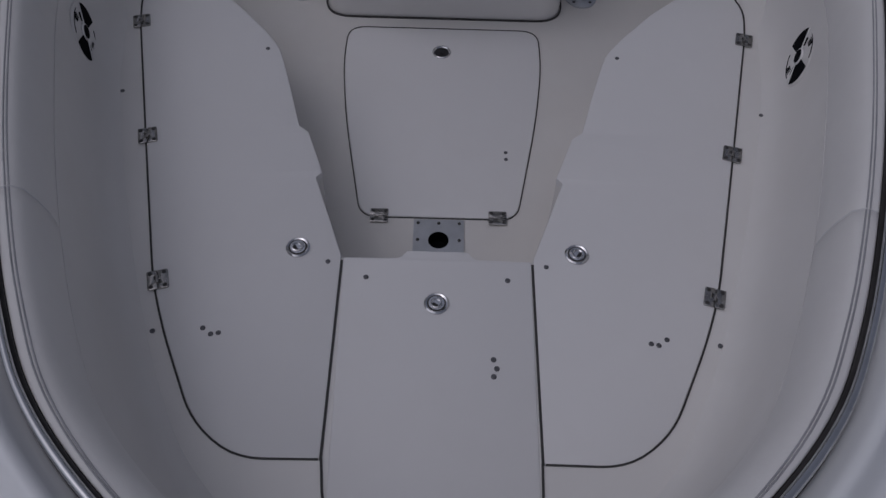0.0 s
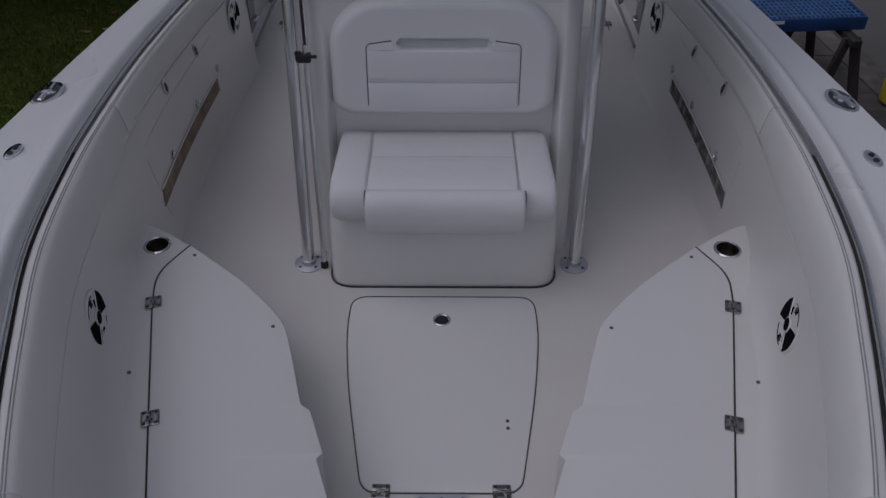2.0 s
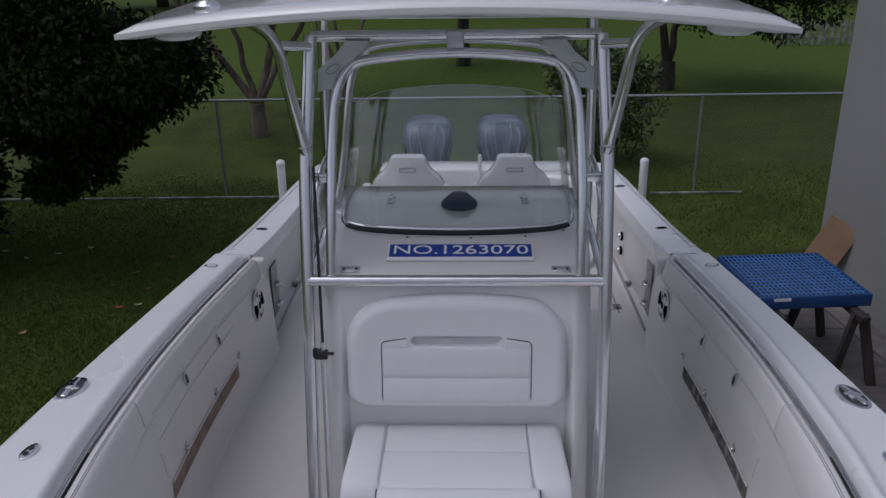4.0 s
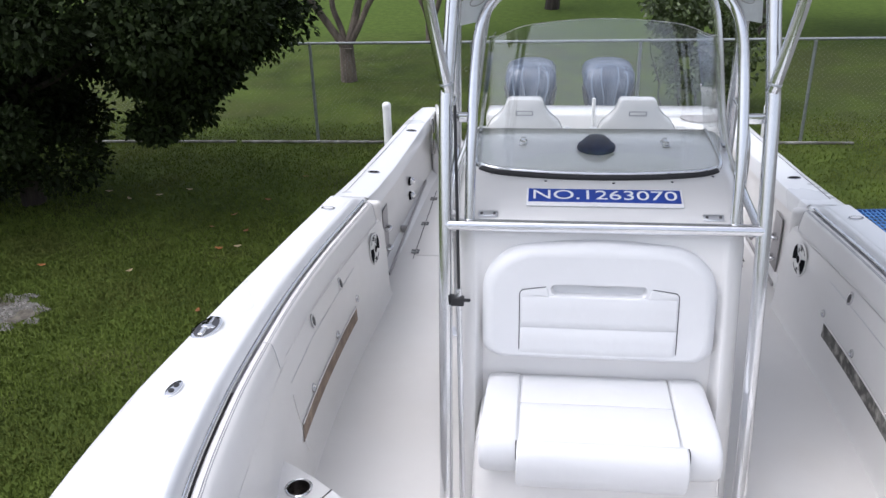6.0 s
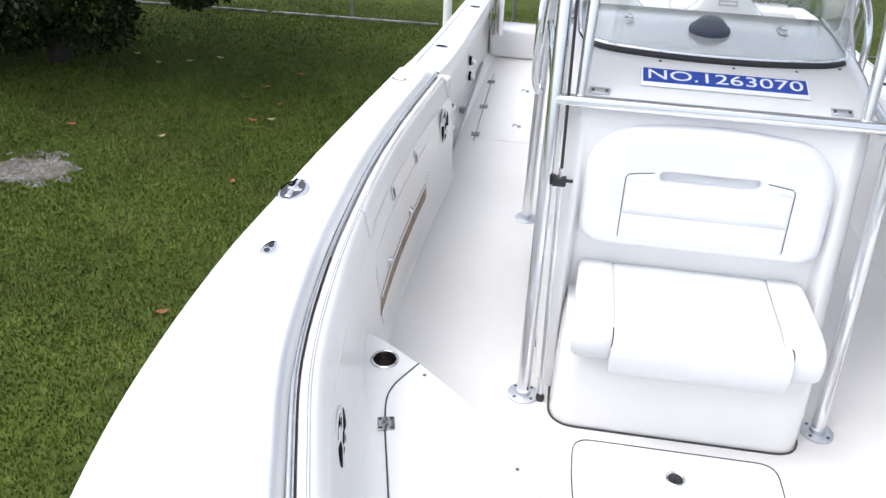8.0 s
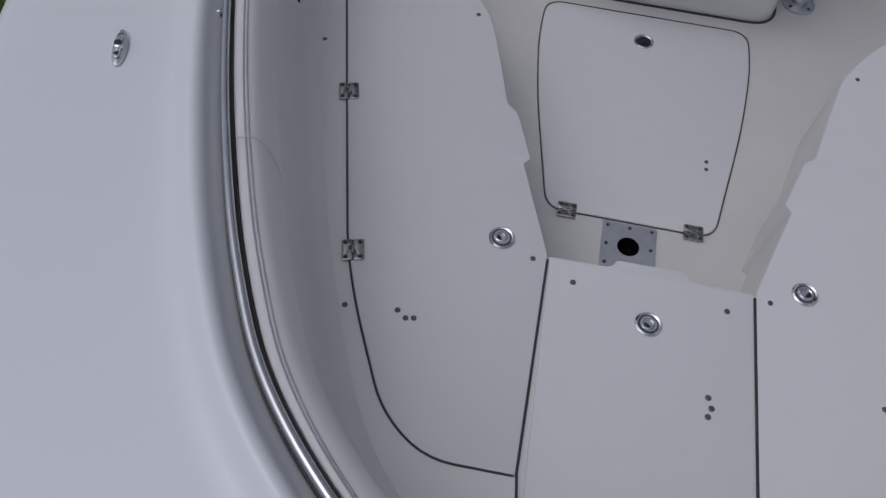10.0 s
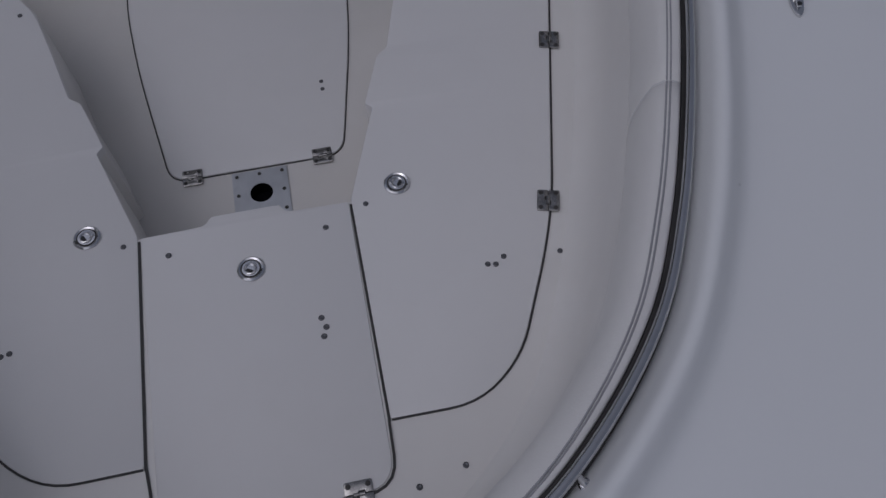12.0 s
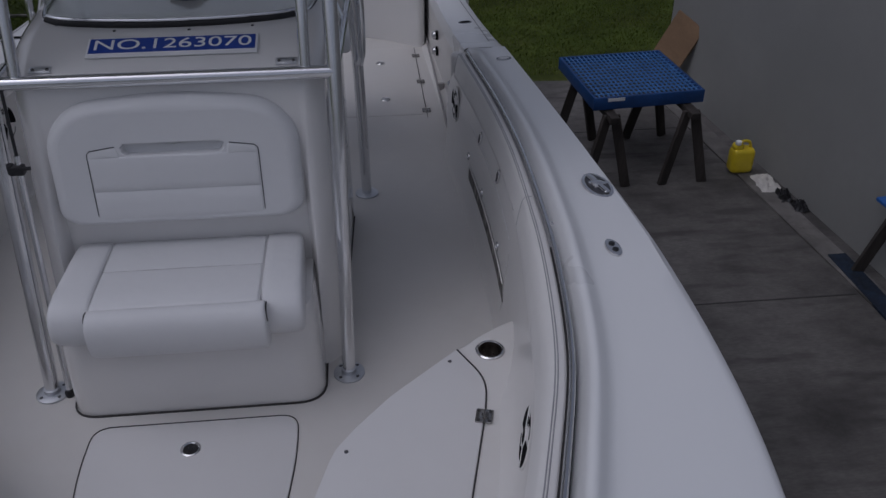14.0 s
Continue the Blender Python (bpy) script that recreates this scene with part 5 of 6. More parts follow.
for k in range(34):   # low skirt round the trunk
    big.append((rng.uniform(-2.3, 0.85), rng.uniform(-1.2, 1.2), rng.uniform(0.65, 2.1), rng.uniform(0.35, 0.6)))
for k in range(22):   # low leafy front before the trunk
    big.append((rng.uniform(-1.6, 0.8), rng.uniform(-1.5, -0.5), rng.uniform(0.5, 1.5), rng.uniform(0.3, 0.5)))
tree("broad dark evergreen tree with low dense crown", (-7.2, 10.2, GROUND), 1.5, 0.13, big, 240000, 0.092, LEAF, 11)
def sprawl(seed, n, spread, z0, z1, r0, r1):
    g = random.Random(seed)
    return [(g.uniform(-spread, spread), g.uniform(-spread, spread), g.uniform(z0, z1), g.uniform(r0, r1)) for _ in range(n)]
tree("slender multi-stemmed tree beyond the fence", (-4.47, 17.4, GROUND), 0.95, 0.115, sprawl(1, 16, 1.6, 3.2, 5.5, 0.5, 0.9), 7000, 0.16, LEAF2, 21, 4, bark=BARK2)
tree("slender multi-stemmed tree beyond the fence", (-3.3, 21.5, GROUND), 0.7, 0.09, sprawl(2, 16, 1.6, 3.4, 5.5, 0.5, 0.9), 7000, 0.16, LEAF2, 22, 3, bark=BARK2)
tree("dark forked tree with low hanging boughs beyond the fence", (5.13, 22.55, GROUND), 1.0, 0.16, [(a * 1.1 + 1.9, b, c, r) for a, b, c, r in sprawl(3, 26, 1.7, 1.95, 3.4, 0.45, 0.75)] + [(a + 1.75, b, c, r) for a, b, c, r in sprawl(6, 10, 1.0, 1.55, 1.95, 0.3, 0.42)] + sprawl(5, 14, 2.2, 3.0, 5.5, 0.6, 1.0), 20000, 0.13, LEAF, 23, 2)
tree("slim tree on the far lawn", (-0.3, 27, GROUND), 2.2, 0.18, sprawl(4, 16, 1.9, 3.0, 5.5, 0.6, 1.0), 8000, 0.18, LEAF2, 24)
pickets = thing("picket_fence", "distant white picket fence at the edge of the field", "fence", (13.4, 31.2, GROUND))
for k in range(2):
    part("rail", rbox(5.2, 0.05, 0.08, (13.4, 31.2, GROUND + 0.22 + 0.42 * k), 0.01, 1), OLDWHITE, pickets)
for k in range(24):
    part("picket", rbox(0.12, 0.03, 0.86 + 0.03 * (k % 3), (10.9 + 0.217 * k, 31.17, GROUND), 0.01, 1), OLDWHITE, pickets)
g = random.Random(9)
for k in range(16):
    x = -40 + 5.4 * k + g.uniform(-1.5, 1.5)
    tree("tall dark tree at the far edge of the lawn", (x, 48 + g.uniform(-4, 6), GROUND), 2.2, 0.3, sprawl(30 + k, 20, 2.8, 1.6, 7.0, 1.0, 1.7), 5200, 0.42, LEAF, 50 + k, group="far trees")
shrub = thing("shrub", "wild green shrub growing along the fence", "shrub", (2.35, 15.3, GROUND))
sc = new("foliage", leaf_cloud("foliage", [(2.2 + a * 0.5 + 0.15 * (3 - c), 15.3 + b * 0.4, GROUND + 0.25 + c * 0.6, r * (0.35 + 0.12 * c)) for a, b, c, r in sprawl(77, 44, 1.5, 0.0, 3.0, 0.35, 0.7)], 7500, 0.10, LEAF2, 78))
part("stems", merge(*[limb(random.Random(k), Vector((2.35 + 0.3 * k - 0.6, 15.3, GROUND)), Vector((2.35 + 0.45 * k - 0.9, 15.3, GROUND + 1.2)), 0.018, 0.006, 0.05) for k in range(5)]), BARK, shrub)
sc.parent = shrub
sc.matrix_parent_inverse = Matrix.Translation(-Vector(shrub.location))

# beside the house: pallet on sawhorses, board, jug, rag
PZ = GROUND + 0.75
def sawhorse(at, turn, w=1.0, h=0.62):
    t = thing("sawhorse", "dark weathered wooden sawhorse on the driveway", "sawhorse", (0, 0, 0), "sawhorses")
    part("beam", rbox(w, 0.09, 0.06, (0, 0, h - 0.06), 0.005, 1), OLDWOOD, t)
    for sx in (-1, 1):
        for sy in (-1, 1):
            a, b = Vector((sx * w * 0.40, sy * 0.035, h - 0.02)), Vector((sx * w * 0.44, sy * 0.20, 0.0))
            d = b - a
            bm = rbox(0.09, 0.04, d.length, (0, 0, 0), 0.004, 1)
            part("leg", moved(bm, Matrix.Translation(b) @ (-d).to_track_quat("Z", "X").to_matrix().to_4x4()), OLDWOOD, t)
    t.matrix_basis = pose(at[0], at[1], GROUND + 0.012, 0, 0, turn)
    return t
sawhorse((2.795, 7.71), 94, 1.15, 0.74)
sawhorse((3.545, 7.74), 94, 1.15, 0.74)
pallet = thing("pallet", "blue plastic grid pallet laid across two sawhorses", "pallet", (0, 0, 0))
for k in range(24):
    part("rib", rbox(0.009, 1.04, 0.014, (-0.51 + 1.02 * k / 23, 0, 0.116), 0.002, 1), PALLET_LIT, pallet)
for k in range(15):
    part("cross_rib", rbox(1.04, 0.012, 0.009, (0, -0.51 + 1.02 * k / 14, 0.119), 0.002, 1), PALLET_LIT, pallet)
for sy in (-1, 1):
    part("edge", rbox(1.06, 0.03, 0.12, (0, sy * 0.515, 0.01), 0.006), PALLET_SHADED, pallet)
    part("edge", rbox(0.03, 1.0, 0.12, (sy * 0.515, 0, 0.01), 0.006), PALLET_SHADED, pallet)
# black sheet added for the shade seen through the grid
part("underside", rbox(1.0, 1.0, 0.012, (0, 0, 0.045), 0.003, 1), BLACK, pallet)
part("label", rbox(0.16, 0.004, 0.03, (-0.32, -0.533, 0.09), 0.001, 1), WHITE_PAINT, pallet, "blank white label")
pallet.matrix_basis = pose(3.144, 7.87, GROUND + 0.752, 0, 0, 5.5)
board = thing("board", "brown plywood board leaning against the house wall", "board", (3.85, 9.75, GROUND + 0.012))
tl, tr, bl = Vector((4.13, 9.39, -0.62)), Vector((4.33, 9.09, -0.76)), Vector((3.83, 9.60, -1.435))
br = tr + (bl - tl)
back_off = (tr - tl).cross(bl - tl).normalized() * 0.02
if back_off.x < 0:
    back_off = -back_off
bm = loft([[tl, tr, br, bl], [p + back_off for p in (tl, tr, br, bl)]], True, True)
part("panel", bm, PLY, board)
jug = thing("jug", "yellow plastic fuel jug standing by the wall", "jug", (4.20, 7.39, GROUND + 0.03))
part("body", merge(rbox(0.22, 0.15, 0.25, (4.20, 7.39, GROUND + 0.03), 0.04, 4), moved(rbox(0.10, 0.09, 0.07, (0, 0, 0), 0.03, 3), pose(4.145, 7.39, GROUND + 0.26))), YELLOW, jug)
part("handle", tube(smooth_path([(4.145, 7.39, GROUND + 0.30), (4.19, 7.39, GROUND + 0.345), (4.25, 7.39, GROUND + 0.335), (4.28, 7.39, GROUND + 0.26)], 5), 0.015, 8), YELLOW, jug)
part("cap", lathe([(0.03, 0), (0.03, 0.03), (0.022, 0.035)], 14, (4.135, 7.37, GROUND + 0.325)), WHITE_PAINT, jug)
def crumple(cx, cy, w_, d_, h_, seed):
    rows = []
    for i in range(13):
        r = []
        for j in range(13):
            a, b = i / 12 - 0.5, j / 12 - 0.5
            e = max(0, 1 - (2 * a) ** 4) * max(0, 1 - (2 * b) ** 4)
            r.append((cx + a * w_ + 0.02 * noise.noise((a * 5, b * 5, seed)), cy + b * d_ + 0.02 * noise.noise((a * 5, b * 5, seed + 9)), GROUND + 0.03 + h_ * e * (0.5 + 0.9 * noise.noise((a * 6, b * 6, seed + 3)))))
        rows.append(r)
    return loft(rows)
solo("rag", crumple(4.36, 7.12, 0.2, 0.34, 0.07, 1), CLOTH, "crumpled white rag on the concrete", "rag")
solo("glove", crumple(4.42, 6.86, 0.12, 0.2, 0.08, 6), BLACK, "dark work glove on the concrete", "glove", group="gloves")
solo("glove", crumple(4.48, 6.66, 0.12, 0.16, 0.08, 8), BLACK, "dark work glove on the concrete", "glove", group="gloves")
sawhorse((4.72, 5.28), 95, 0.9, 0.6)
plank = thing("plank", "blue plastic board on a sawhorse by the wall", "board", (4.72, 5.28, GROUND + 0.6))
part("panel", moved(rbox(0.34, 0.95, 0.03, (0, 0, 0), 0.008), pose(4.72, 5.28, GROUND + 0.634, 0, 0, 5)), PALLET, plank)
solo("dark_board", moved(rbox(0.16, 1.0, 0.025, (0, 0, 0), 0.005, 1), pose(4.46, 5.4, GROUND + 0.013, 0, 0, 2)), TARP, "dark blue board lying on the driveway", "board")


# the boat lies slightly askew to the house and the fence
askew = Matrix.Translation((0, 1.9, 0)) @ Matrix.Rotation(-0.0095, 4, "Z") @ Matrix.Translation((0, -1.9, 0))
for ob in [o for o in scene.objects if o not in BEFORE and o.parent is None]:
    ob.matrix_basis = askew @ ob.matrix_basis
# ---- fittings round the boat ----
def mid(i, d, z):
    """A point at the distance d inside the inner lip, z over the sheer."""
    p, k = RING[i][0], inward_at(i)
    return p + k * d + Vector((0, 0, sheer(p.y) + z))

def mirror_pts(pts):
    return [Vector((-p.x, p.y, p.z)) for p in pts]

def first(y):
    return min(i for i in ALL if RING[i][0].y >= y)

LAST = max(i for i in ALL if RING[i][0].y < 4.86)
rail = thing("grab_rail", "polished stainless grab rail running round the bow coaming", "rail", (0, 2.0, 0.78))
run = [mid(i, 0.0, 0.019) for i in range(0, LAST + 1)]
part("bar", tube(list(reversed(mirror_pts(run[1:]))) + run, 0.0090, 14), RAIL, rail)
SPLIT = first(2.6)
for s in (1, -1):
    # the shaded gap along the rail, drawn as dark and grey strips
    for i0, i1, m, what in ((0, SPLIT, SEAL_AND_SHADE, "dark strip put in for the shade beside the rail"), (SPLIT, LAST, PIPING, "grey strip put in for the shade beside the rail")):
        shade_rows = [[mid(i, -0.012, -0.02), mid(i, -0.0115, 0.004), mid(i, 0.0145 - 0.003 * blend(RING[i][0].y, 1.2, 2.0), 0.009), mid(i, 0.0165, -0.02)] for i in range(i0, i1 + 1)]
        part("gasket", loft([mirror_pts(r) for r in shade_rows] if s < 0 else shade_rows), m, rail, what)
for i in [first(y) for y in (0.622, 1.635, 2.84, 3.88)] + [LAST]:
    for s in (1, -1):
        a, b = mid(i, 0.0, 0.017), mid(i, -0.022, -0.002)
        a, b = Vector((s * a.x, a.y, a.z)), Vector((s * b.x, b.y, b.z))
        part("stanchion", merge(tube([a, a.lerp(b, 0.5) + Vector((0, 0, -0.006)), b], [0.005, 0.006, 0.006], 10), lathe([(0.011, -0.006), (0.011, 0.0), (0.009, 0.002), (0.0, 0.0022)], 16, b + Vector((0, 0, -0.003)))), RAIL, rail)

def bolster_row(i, k=1.0):
    s = sheer(RING[i][0].y)
    h = 0.165 - 0.05 * blend(RING[i][0].y, 2.6, 3.3)
    w = 0.060 - 0.016 * blend(RING[i][0].y, 2.4, 3.2)
    prof = [(0.0155, -h), (0.0155, -0.02), (0.0165, 0.007), (0.022, 0.0105), (0.036, 0.010), (0.0475, 0.008), (0.028 + w * 0.62, -0.010), (0.027 + w * 0.85, -0.055), (0.028 + w * 0.97, -0.10), (0.028 + w, -h + 0.02), (0.026 + w, -h)]
    f = 0.5 + 0.5 * blend(RING[i][0].y, 0.5, 1.0)   # the flat strip narrows towards the stem
    g = 0.003 * blend(RING[i][0].y, 1.2, 2.0)
    prof = [((0.0165 + (d - 0.0165) * f) if 3 <= n_ <= 5 else d - g if n_ < 3 else d, z) for n_, (d, z) in enumerate(prof)]
    return [mid(i, d, z) for d, z in prof]
B1, B2 = first(1.295), first(3.02)
def bolster(i0, i1, label, both=False):
    idx = list(range(i0, i1 + 1))
    rows = [bolster_row(i) for i in idx]
    def lerp_row(a, b, f):
        return [p.lerp(q, f) for p, q in zip(a, b)]
    def shrink(r, k):
        c = sum(r, Vector()) / len(r)
        return [c + (p - c) * k for p in r]
    if both:
        rows = [[Vector((-p.x, p.y, p.z)) for p in r] for r in reversed(rows[1:])] + rows
    e0, e1 = lerp_row(rows[0], rows[1], 0.04), lerp_row(rows[-1], rows[-2], 0.04)
    full = [shrink(rows[0], 0.9), shrink(lerp_row(rows[0], rows[1], 0.02), 0.97), e0] + rows[1:-1] + [e1, shrink(lerp_row(rows[-1], rows[-2], 0.02), 0.97), shrink(rows[-1], 0.9)]
    return full
def add_bolster(i0, i1, side, both=False):
    t = thing("bolster", "white vinyl padded coaming bolster with grey piping", "bolster", (side * 1.0 if not both else 0, RING[i1][0].y - 0.3, 0.7), "coaming bolsters")
    rows = bolster(i0, i1, "", both)
    line = [r[4] + Vector((0, 0, 0.0005)) for r in rows[2:-2]]
    line2 = [r[4].lerp(r[5], 0.62) + Vector((0, 0, 0.0005)) for r in rows[2:-2]]
    if side < 0 and not both:
        rows, line, line2 = [mirror_pts(r) for r in rows], mirror_pts(line), mirror_pts(line2)
    part("pad", loft(rows, True, True), BOLSTER, t, angle=70)
    for r in ((rows[1], rows[-2]) if both else (rows[-2],)):
        part("seam", tube([p + Vector((0, 0, 0.001)) for p in r[3:10]], 0.0022, 6), SPEAKER_GREY if both else PIPING, t)
    part("piping", tube(line, 0.0020, 6), PIPING, t)
    part("piping", tube(line2, 0.0020, 6), PIPING, t)
add_bolster(0, B1, 1, True)
for s in (1, -1):
    add_bolster(B1, B2, s)
    add_bolster(B2, LAST, s)

# cup holders let into the bow platform
cup = thing("cup_holder", "stainless drink holder let into the bow platform", "cup holder", (0, 0, 0), "cup holders")
part("rim", loft([[(r * math.cos(2 * math.pi * k / 30), r * math.sin(2 * math.pi * k / 30), z) for k in range(30)] for r, z in ((0.052, 0.0), (0.052, 0.003), (0.047, 0.006), (0.043, 0.005), (0.0415, 0.003))], True), RAIL, cup)
def ringed(r, z):
    return [(r * math.cos(2 * math.pi * k / 30), r * math.sin(2 * math.pi * k / 30), z) for k in range(30)]
# darker, browner steel than the rim
part("wall", loft([ringed(0.0415, 0.004), ringed(0.0405, -0.01), ringed(0.040, -0.066), ringed(0.034, -0.074)], True), CUP_STEEL, cup, "brownish steel cup wall")
part("bottom", loft([ringed(0.034, -0.074), ringed(0.012, -0.075)], True), CUP_STEEL, cup, "brownish steel cup bottom")
part("drain", lathe([(0.0125, -0.077), (0.0, -0.076)], 16), BLACK, cup, "dark drain hole")
cup.matrix_basis = pose(*CUPS[0], SEAT + 0.001)
copy_thing(cup, pose(*CUPS[1], SEAT + 0.001))

# pop-up cleats
bow_cleat = thing("cleat", "small stainless pull-up cleat on the bow deck", "cleat", (0, 0, 0), "bow cleats")
el = [(0.0148 * math.cos(a), 0.052 * math.sin(a)) for a in [2 * math.pi * k / 32 for k in range(32)]]
part("base", slab(el, 0.0, 0.006, 0.004, 2), STEEL, bow_cleat)
part("horn", merge(rbox(0.011, 0.064, 0.008, (0, 0, 0.006), 0.004), lathe([(0.010, 0.0), (0.009, 0.008), (0.004, 0.011)], 14, (0, 0.0, 0.006))), STEEL, bow_cleat)
part("eye", lathe([(0.0085, 0.012), (0.0075, 0.0175), (0.0, 0.0178)], 16, (0, 0.002, 0)), BLACK, bow_cleat, "dark centre eye")
for y, r in ((-0.026, 0.0055), (0.036, 0.004)):
    part("recess", lathe([(r, 0.0), (0.0, 0.0006)], 12, (0, y, 0.0142 if abs(y) < 0.03 else 0.0066)), BLACK, bow_cleat)
bow_cleat.matrix_basis = pose(-1.232, 1.482, sheer(1.49) + 0.004, 0, 0, 14)
copy_thing(bow_cleat, pose(1.231, 1.469, sheer(1.49) + 0.004, 0, 0, -14))
cleat = thing("cleat", "oval stainless pull-up cleat on the gunwale", "cleat", (0, 0, 0), "gunwale cleats")
el = [(0.052 * math.cos(a), 0.092 * math.sin(a)) for a in [2 * math.pi * k / 36 for k in range(36)]]
part("base", slab(el, 0.0, 0.007, 0.005, 2), STEEL, cleat)
el2 = [(0.040 * math.cos(a), 0.076 * math.sin(a)) for a in [2 * math.pi * k / 36 for k in range(36)]]
part("gap", slab(el2, 0.0064, 0.0074), SEAL_AND_SHADE, cleat)
# chrome bowl with its dark reflection put into the colour
part("bowl", slab([(x * 0.93, y * 0.95) for x, y in el2], 0.0066, 0.0086, 0.002, 2), SCREW, cleat)
part("horn", merge(moved(rbox(0.024, 0.146, 0.012, (0, 0, 0.007), 0.006, 3), pose(0, 0, 0, 0, 0, 8)), moved(rbox(0.066, 0.018, 0.007, (0, 0.008, 0.007), 0.003, 2), pose(0, 0, 0, 0, 0, -20)), lathe([(0.024, 0), (0.022, 0.010), (0.012, 0.014)], 16, (0, 0, 0.007))), STEEL, cleat)
cleat.matrix_basis = pose(-1.532, 3.157, sheer(3.145) + 0.004, 0, 0, -7)
copy_thing(cleat, pose(1.518, 3.115, sheer(3.115) + 0.004, 0, 0, 8))
light = thing("nav_light", "small oval chrome navigation light on the gunwale", "light", (0, 0, 0), "gunwale lights")
el = [(0.024 * math.cos(a), 0.05 * math.sin(a)) for a in [2 * math.pi * k / 28 for k in range(28)]]
part("bezel", slab(el, 0.0, 0.008, 0.005, 2), STEEL, light)
part("lens", merge(lathe([(0.011, 0), (0.010, 0.004), (0.0, 0.005)], 14, (0, -0.017, 0.0075)), lathe([(0.011, 0), (0.010, 0.004), (0.0, 0.005)], 14, (0, 0.017, 0.0075))), BLACK, light)
light.matrix_basis = pose(-1.467, 2.698, sheer(2.685) + 0.003, 0, 0, -6)
copy_thing(light, pose(1.452, 2.669, sheer(2.655) + 0.003, 0, 0, 6))

# rod holders in the gunwale
rod = thing("rod_holder", "oval stainless rod holder let into the gunwale", "rod holder", (0, 0, 0), "rod holders")
el = [(0.043 * math.cos(a), 0.027 * math.sin(a)) for a in [2 * math.pi * k / 30 for k in range(30)]]
part("flange", slab(el, 0.0, 0.006, 0.004, 2), RAIL, rod)
el = [(0.031 * math.cos(a), 0.017 * math.sin(a)) for a in [2 * math.pi * k / 24 for k in range(24)]]
part("gap", slab([(x * 1.2, y * 1.25) for x, y in el], 0.0045, 0.0064), SEAL_AND_SHADE, rod)
# flat near-black plate drawn for the shade in the open tube
part("mouth", slab(el, 0.005, 0.0070), HOLE, rod)
spots = [(1.435, 4.72, 12), (1.319, 5.47, 12), (1.238, 6.55, 12)]
rod.matrix_basis = pose(-spots[0][0], spots[0][1], sheer(spots[0][1]) + 0.003, 0, 0, -spots[0][2])
for k, (x, y, a) in enumerate(spots):
    for s in (1, -1):
        if k or s > 0:
            copy_thing(rod, pose(s * x, y, sheer(y) + 0.003, 0, 0, s * a))
for ob in [o for o in scene.objects if o.name.startswith("mouth") and o.parent and abs(o.parent.matrix_basis.translation.y - 4.72) < 0.01]:
    ob.data = ob.data.copy()   # the forward pair is closed by a pale cap
    ob.data.materials[0] = GEL

# loudspeakers in the sides
def make_speaker(s):
    """s: +1 or -1, which way its openings are turned."""
    t = thing("speaker", "round white marine loudspeaker with black cone cut-outs", "speaker", (0, 0, 0), "side speakers")
    def polar(r, a):
        return (s * r * math.cos(a + 1.0), r * math.sin(a + 1.0))
    def sector(r0, r1, a0, a1):
        return [polar(r1, a0 + (a1 - a0) * k / 8) for k in range(9)] + [polar(r0, a1 - (a1 - a0) * k / 4) for k in range(5)]
    def arc(r0, r1, a0, a1, h):
        return tube([(*polar(r0 + (r1 - r0) * k / 12, a0 + (a1 - a0) * k / 12), h) for k in range(13)], 0.0017, 6)
    part("ring", lathe([(0.0945, 0.0), (0.0935, 0.003), (0.091, 0.0055), (0.0875, 0.0055), (0.079, 0.004)], 36), LINER, t)
    part("cone", lathe([(0.080, 0.0035), (0.03, 0.004), (0.0, 0.004)], 30), GEL, t)
    for a0, a1 in ((0.22, 1.42), (3.36, 4.56)):
        part("opening", slab(sector(0.028, 0.0885, a0, a1), 0.004, 0.0065), HOLE, t)
    for a0 in (1.68, 4.82):   # short slits beside the spokes
        part("slit", slab(sector(0.034, 0.060, a0 - 0.09, a0 + 0.09), 0.004, 0.0062), HOLE, t)
    part("spoke", slab([polar(0.088, a) for a in (1.48, 1.54)] + [polar(0.088, a) for a in (1.48 + math.pi, 1.54 + math.pi)], 0.005, 0.0085, 0.001, 1), GEL, t)
    for a0 in (2.0, 5.15):   # louvred quarters: a thin gap round the edge and curved louvres
        part("edge_gap", arc(0.078, 0.078, a0 - 0.1, a0 + 1.05, 0.0045), HOLE, t)
        for k in range(4):
            part("louvre", arc(0.052 + 0.006 * k, 0.056 + 0.006 * k, a0 + 0.02, a0 + 0.42, 0.0045), HOLE, t)
    part("hub", lathe([(0.026, 0.004), (0.025, 0.009), (0.022, 0.0095)], 22), GEL, t)
    part("cap", lathe([(0.0225, 0.008), (0.021, 0.0102), (0.0, 0.0112)], 22), HOLE, t, "black hub cap")
    return t

def side_point(y, z, s=1):
    """A point on the moulded inner side, and its normal to the inside."""
    i = min(range(len(RING)), key=lambda k: abs(RING[k][0].y - y) if RING[k][0].x > 0.5 else 99)
    best = None
    for k in (i - 1, i, min(i + 1, len(RING) - 1)):
        row = liner_row(k)
        for a, b in zip(row[3:], row[4:]):
            if b.z <= z <= a.z:
                p = a.lerp(b, (a.z - z) / max(1e-6, a.z - b.z))
                if best is None or abs(p.y - y) < abs(best[0].y - y):
                    best = (p, (b - a).cross(inward_at(k).cross(Vector((0, 0, 1)))).normalized(), k)
    p, nrm, k = best
    if nrm.dot(inward_at(k)) < 0:
        nrm = -nrm
    d = (RING[k + 1][0] - RING[k - 1][0]).normalized() if k + 1 < len(RING) else Vector((0, 1, 0))
    p = p + d * ((y - p.y) / max(0.2, d.y))
    return Vector((s * p.x, p.y, p.z)), Vector((s * nrm.x, nrm.y, nrm.z))
